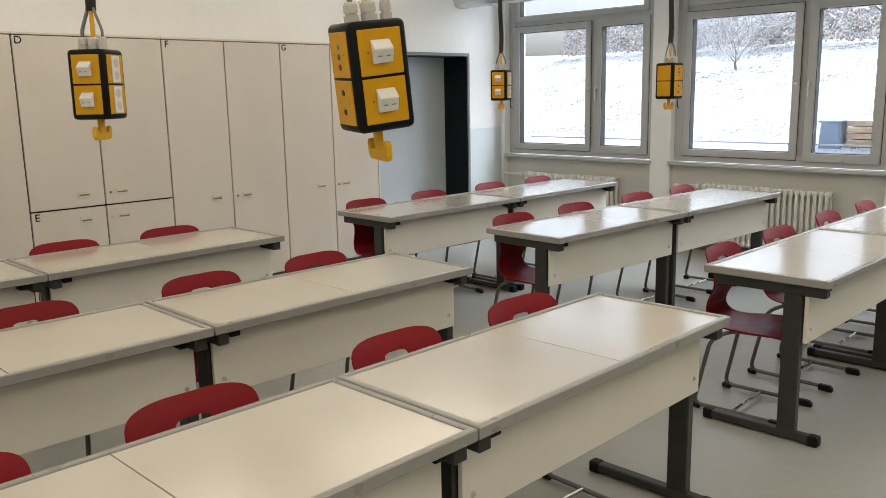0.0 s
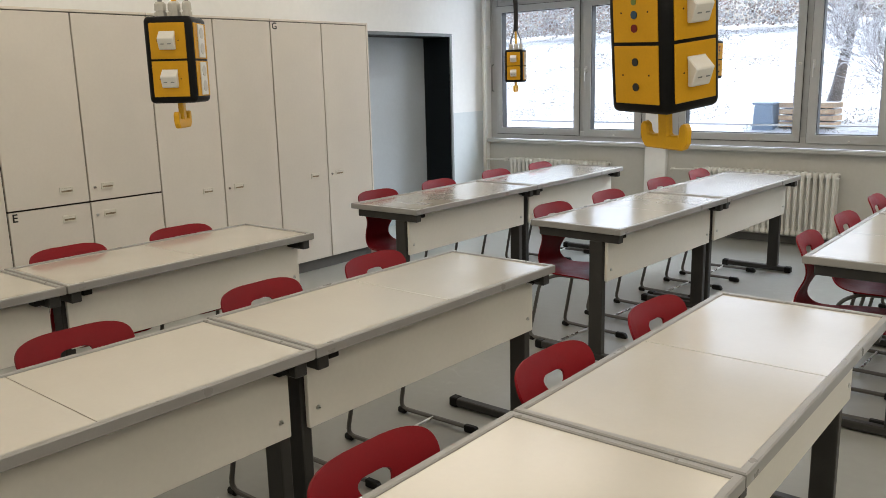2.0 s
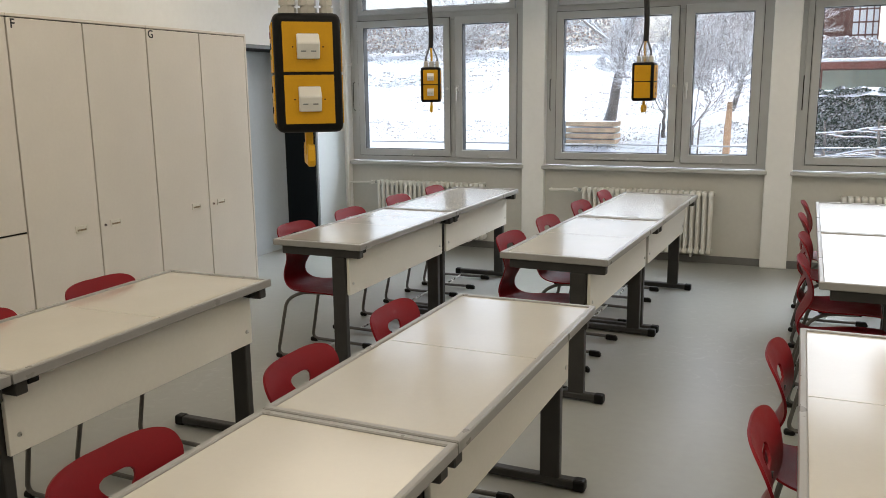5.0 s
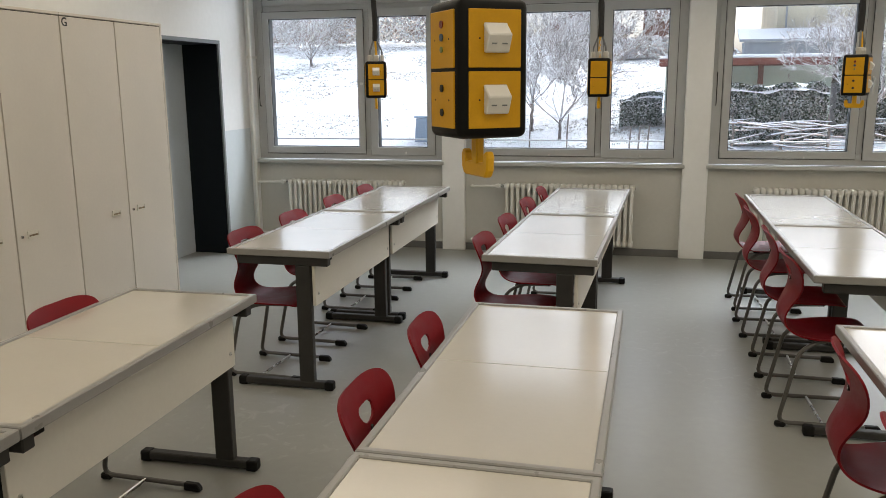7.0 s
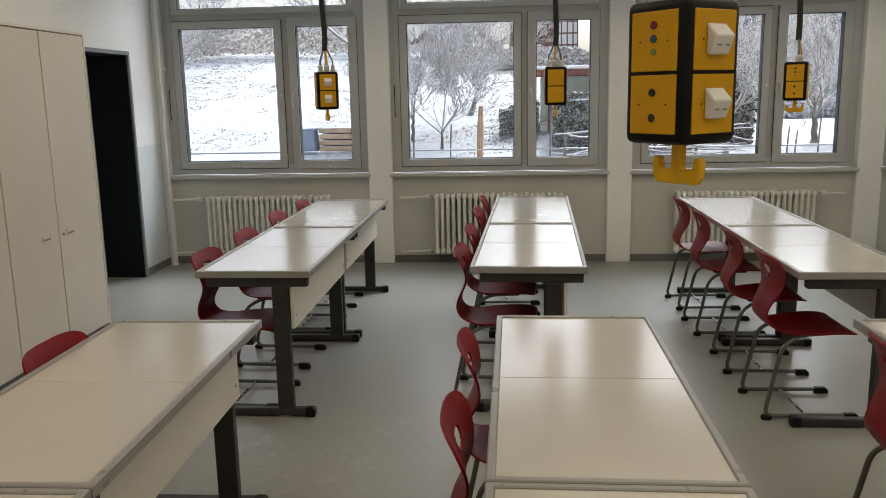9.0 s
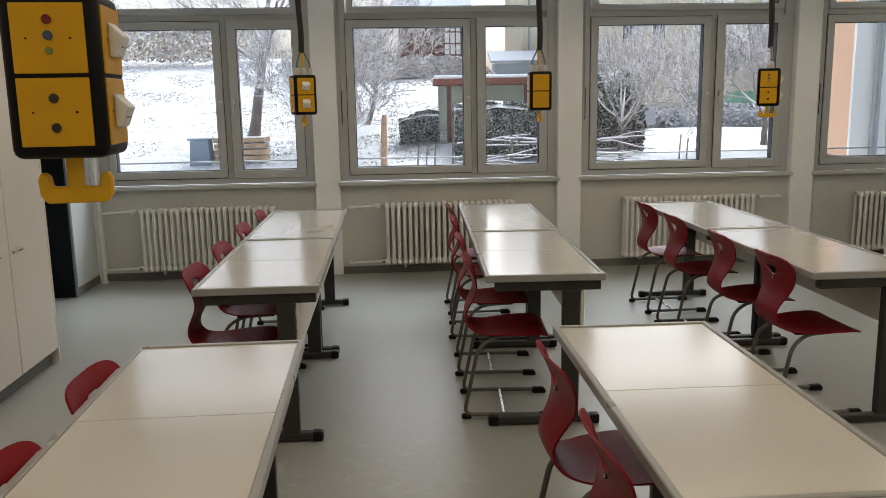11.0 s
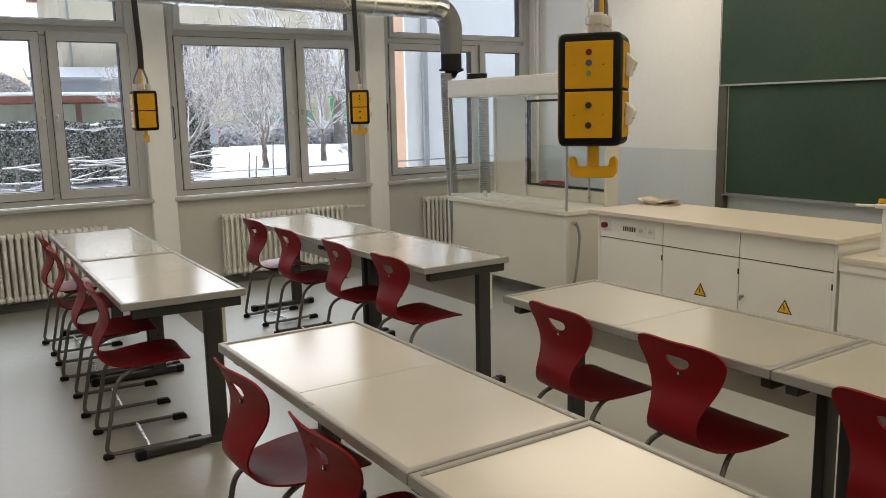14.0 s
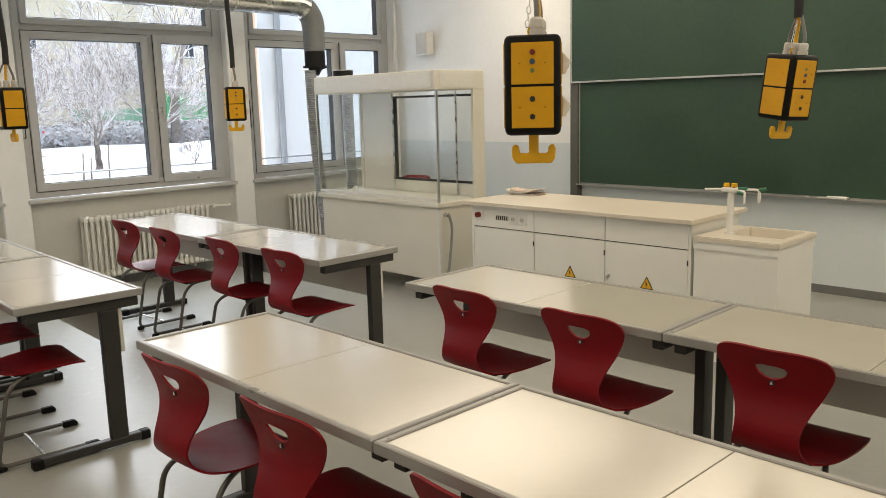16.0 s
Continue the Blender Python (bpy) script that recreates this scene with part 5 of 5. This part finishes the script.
hedge("hedge", "low bare hedge along the far side of the yard", 4.0, 24.0, 41.0, 1.2, 1.1, ground_z, 4000, "twig", 24, 0.12, 0.2)
hedge("shrub", "small evergreen shrub covered in snow", -4.2, -2.8, 29.6, 1.2, 0.9, ground_z, 4500, "evergreen", 25, 0.05, 0.5)

# blue-grey bin and the pallet boards beside it
bx, by = -10.97, 28.5
bn = thing("compost_bin", "blue-grey bin with a cap of snow standing in the garden", "bin", "", (bx, by, ground_z(bx, by) - 0.20))
part("body", extrude([(-0.37, -0.1), (0.37, -0.1), (0.30, 0.96), (-0.30, 0.96)], "y", -0.36, 0.36, 0.03), "bin_blue", bn)
part("lid", boxed(-0.38, 0.38, -0.40, 0.40, 0.96, 1.04, 0.03), "bin_blue", bn)
ps = thing("pallet_stack", "low stack of light wooden pallet boards in the snow", "pallet", "", (bx + 1.35, by + 0.3, ground_z(bx + 1.3, by) + 0.06))
for k in range(4):
    b0 = boxed(-0.9, 0.85, -0.45, 0.45, -0.02 + 0.21 * k, 0.15 + 0.21 * k, 0.01)
    bmesh.ops.transform(b0, matrix=pose(0, 0, 0, 0, 0, 3 * (-1) ** k), verts=b0.verts)
    part("board", b0, "pallet", ps)

# rail in front of the windows
rl = thing("window_rail", "thin galvanised rail outside the windows", "railing", "", (0, YW + 0.34, 0))
part("bar", rod((XL + 0.1, 0.06, 1.066), (XR - 0.1, 0.06, 1.066), 0.008, 8), "rail_metal", rl)
for k in range(5):
    x = WIN0 - 0.11 + WPITCH * k + (0.12 if k == 0 else 0)
    part("bracket", boxed(x - 0.01, x + 0.01, 0.0, 0.066, 1.056, 1.076), "rail_metal", rl)

# garden fence sticks, stakes and the orange post
for k, (x, y, h) in enumerate(((-4.6, 24.5, 1.85), (-3.6, 24.0, 1.0), (-3.35, 24.0, 1.0), (-3.1, 24.2, 1.0), (-2.5, 25.5, 1.9), (4.1, 24.0, 1.1), (4.35, 24.1, 0.95), (5.6, 26.0, 1.2), (-6.9, 26.5, 1.2), (-5.7, 26.6, 1.3))):
    st = thing("wooden_post" if k == 0 else "garden_stake", "orange-brown wooden post standing in the snow" if k == 0 else "thin wooden garden stake in the snow", "post", "" if k == 0 else "garden stakes", (x, y, ground_z(x, y) - 0.05))
    part("shaft", tube(bmesh.new(), [(0, 0, 0), (0.02, 0, h * 0.6), (0.05, 0, h)], [0.10, 0.10, 0.07] if k == 0 else [0.025, 0.025, 0.02], 8), "post_wood" if k == 0 else "bark", st, "", True)

# trained fruit branches before the evergreen hedge
es = thing("espalier", "trained fruit tree with bare snowy branches on wires", "tree", "", (-0.3, 24.6, ground_z(-0.3, 24.6) + 0.15))
bm = bmesh.new()
rg = random.Random(31)
for k in range(26):
    x, z = rg.uniform(-2.2, 2.2), rg.uniform(0.1, 0.9)
    a = rg.uniform(-0.35, 0.35)
    p, pts = Vector((x, rg.uniform(-0.2, 0.2), z)), []
    for q in range(5):
        pts.append(p.copy())
        p += Vector((0.45 * math.cos(a), rg.uniform(-0.05, 0.05), 0.45 * math.sin(a) * 0.5 + rg.uniform(-0.05, 0.08)))
    tube(bm, pts, [0.035, 0.033, 0.03, 0.025, 0.018], 5)
part("branches", bm, "twig", es)
for x in (-1.8, -0.5, 0.8, 2.0):
    part("stem", tube(bmesh.new(), [(x, 0, -0.1), (x + 0.05, 0, 0.5), (x, 0, 1.1)], [0.05, 0.04, 0.02], 6), "bark", es)


def window_in(parent, x0, x1, z0, z1, y, mat="dark_glass"):
    """A far window facing the school: frame, sill and pane."""
    f = part("window", ring(x0, x1, z0, z1, 0.07, y - 0.05, y + 0.02, 0), "white_render", parent)
    part("pane", boxed(x0 + 0.06, x1 - 0.06, y - 0.02, y - 0.01, z0 + 0.06, z1 - 0.06), mat, f)
    part("bar", boxed((x0 + x1) / 2 - 0.03, (x0 + x1) / 2 + 0.03, y - 0.045, y - 0.021, z0 + 0.07, z1 - 0.07), "white_render", f)
    part("sill", boxed(x0 - 0.08, x1 + 0.08, y - 0.15, y - 0.051, z0 - 0.08, z0), "roof_grey", f)


# yellow house across the yard
yh = thing("yellow_house", "old yellow rendered house with stained walls across the yard", "house", "", (3.4, 55.0, ground_z(12, 55) - 0.1))
part("wall", boxed(0, 26, 0, 10, 0, 9.5), "yellow_render", yh, "weathered yellow render")
part("roof", extrude([(-0.6, 9.5), (-0.6, 9.7), (5, 13.5), (10.6, 9.7), (10.6, 9.5)], "x", -0.6, 26.6), "roof_red", yh)
for x in (6.6, 8.6, 12.0, 15.5, 19):
    window_in(yh, x, x + 0.95, 5.1, 6.6, 0)
part("entrance", boxed(5.9, 7.1, -0.04, -0.002, 0, 2.4), "timber", yh, "dark wooden door")
part("annex", boxed(4.6, 5.85, -1.6, -0.002, 0, 2.8), "white_render", yh)
part("downpipe", rod((0.5, -0.08, 0), (0.5, -0.08, 9.5), 0.06, 8), "rail_metal", yh)

# timber-framed barn on the rise
bh = thing("timber_house", "brown timber-clad house with half-timbered gable behind the hedge", "house", "", (-4.7, 60.0, 3.4))
part("wall", boxed(0, 4.8, 0, 6, 0, 3.9), "timber", bh)
for k in range(16):
    part("cladding_board", boxed(0.02 + 0.19 * k, 0.17 + 0.19 * k, -0.05, -0.002, 0, 3.9), "timber", bh)
part("wall", boxed(3.2, 4.8, -0.03, -0.002, 0.6, 3.6), "white_render", bh)
for x in (3.2, 3.6, 4.0, 4.4, 4.72):
    part("timber_post", boxed(x, x + 0.09, -0.07, -0.032, 0.6, 3.6), "timber", bh)
for z in (1.3, 2.1, 2.9):
    part("timber_rail", boxed(3.2, 4.8, -0.072, -0.033, z, z + 0.1), "timber", bh)
part("roof", extrude([(-0.5, 3.9), (-0.5, 4.05), (3, 6.2), (6.5, 4.05), (6.5, 3.9)], "x", -0.5, 5.3), "roof_grey", bh)
hs = thing("cottage", "small house roof covered in snow behind the hedge", "house", "", (-11.5, 60.0, 3.0))
part("wall", boxed(0, 5.5, 0, 5, 0, 2.2), "yellow_render", hs)
part("roof", extrude([(-0.4, 2.1), (2.75, 4.3), (5.9, 2.1)], "y", -0.4, 5.4), "roof_red", hs)
window_in(hs, 2.2, 3.2, 1.0, 1.9, 0)

# long grey shed roof and the open shelter
sd = thing("long_shed", "long low shed with a grey roof", "shed", "", (1.4, 52.0, 1.2))
part("wall", boxed(0, 7.5, 0.3, 2.0, 0, 2.6), "roof_grey", sd)
part("roof", extrude([(-0.2, 2.6), (2.0, 3.3), (2.0, 3.45), (-0.2, 2.75)], "x", -0.3, 7.8), "roof_grey", sd)
sh = thing("garden_shelter", "open garden shelter with a red-brown edge and snow on its roof", "shelter", "", (-2.75, 30.3, 0.05))
part("roof", boxed(-0.2, 6.2, -1.0, 1.6, 2.08, 2.32, 0.02), "roof_red", sh)
part("snow_cover", boxed(-0.2, 6.2, -1.0, 1.6, 2.322, 2.42, 0.04, 2), "snow", sh)
for x in (0.25, 3.0, 5.9):
    part("post", boxed(x, x + 0.16, -0.8, -0.64, -0.6, 2.08), "timber", sh)
part("back_wall", boxed(0.0, 6.0, 1.3, 1.4, -0.4, 2.08), "mint", sh, "pale green boards")

# green boards and a green skip at the far side of the yard
M["boards_green"] = snowy("boards_green", (0.20, 0.36, 0.25), 0.6, 0.9, vary=0.15, scale=1.5)
M["skip_green"] = snowy("skip_green", (0.06, 0.34, 0.12), 0.6, 0.9, rough=0.6, vary=0.12, scale=1.5)
gz = ground_z(13, 44.7)
gf = thing("board_fence", "pale green board fence at the far side of the yard", "fence", "", (11.1, 44.7, gz))
for k in range(16):
    part("board", boxed(0.25 * k, 0.25 * k + 0.235, -0.02, 0.02, -0.1, 1.72 + 0.02 * (k % 3), 0.004), "boards_green", gf)
for z in (0.4, 1.4):
    part("rail", boxed(0, 3.98, 0.021, 0.07, z, z + 0.09), "boards_green", gf)
sk = thing("skip_container", "bright green steel waste container with snow on its rim", "container", "", (17.0, 45.2, gz))
part("body", extrude([(-0.15, 0.25), (2.05, 0.25), (2.2, 2.45), (-0.3, 2.45)], "y", -0.8, 0.8, 0.03), "skip_green", sk)
for k in range(6):
    part("rib", boxed(0.02 + 0.36 * k, 0.10 + 0.36 * k, -0.86, -0.801, 0.3, 2.35), "skip_green", sk)
part("rim", boxed(-0.36, 2.26, -0.9, 0.9, 2.451, 2.58, 0.02), "skip_green", sk)
part("runner", boxed(0.1, 1.8, -0.6, 0.6, -0.05, 0.249), "rail_metal", sk)

# wing of the school
wg = thing("school_wing", "wing of the school with white insulated wall and an orange side", "building", "", (2.05, 10.6, -0.55))
part("wall", boxed(0, 10, 0, 0.05, 0, 9), "white_render", wg)
part("wall", boxed(0.0, 10, 0.0505, 1.1, 1.35, 9), "orange_render", wg, "orange render")
part("base", boxed(-0.02, 10, 0.0505, 1.1, 0, 1.349), "roof_red", wg, "dark red base strip")
part("roof", boxed(-0.2, 10.3, -0.2, 1.3, 9.001, 9.3), "roof_grey", wg)
part("downpipe", rod((0.28, -0.07, 0), (0.28, -0.07, 9), 0.05, 10), "rail_metal", wg)
for z in (1.6, 4.6):
    part("window", boxed(-0.012, -0.0005, 0.7, 1.0, z + 0.4, z + 1.7), "dark_glass", wg)

# parked car
cr = thing("parked_car", "silver-grey parked car dusted with snow, seen from behind", "car", "", (5.4, 38.6, ground_z(5.4, 38.6)), 176)
part("body", extrude([(-2.0, 0.3), (2.1, 0.3), (2.1, 0.75), (1.2, 0.9), (0.5, 1.4), (-1.5, 1.42), (-2.05, 0.95)], "y", -0.85, 0.85, 0.05), "car_white", cr)
for s in (-1, 1):
    part("side_window", extrude([(0.95, 0.92), (0.42, 1.34), (-1.4, 1.36), (-1.7, 0.95)], "y", s * 0.852, s * 0.866), "dark_glass", cr)
    for x in (-1.3, 1.35):
        wh = part("wheel", rod((x, s * 0.86, 0.31), (x, s * 0.66, 0.31), 0.31, 16), "cap", cr)
        part("rim", rod((x, s * 0.87, 0.31), (x, s * 0.861, 0.31), 0.19, 12), "steel", wh)
    part("tail_light", boxed(-2.09, -1.98, s * 0.70, s * 0.84, 0.78, 0.88, 0.02), "tail_red", cr)

for ob in list(bpy.data.objects):
    if ob not in INDOORS and ob.parent is None and ob.name != "window_rail":
        ob.matrix_basis = GARDEN @ ob.matrix_basis
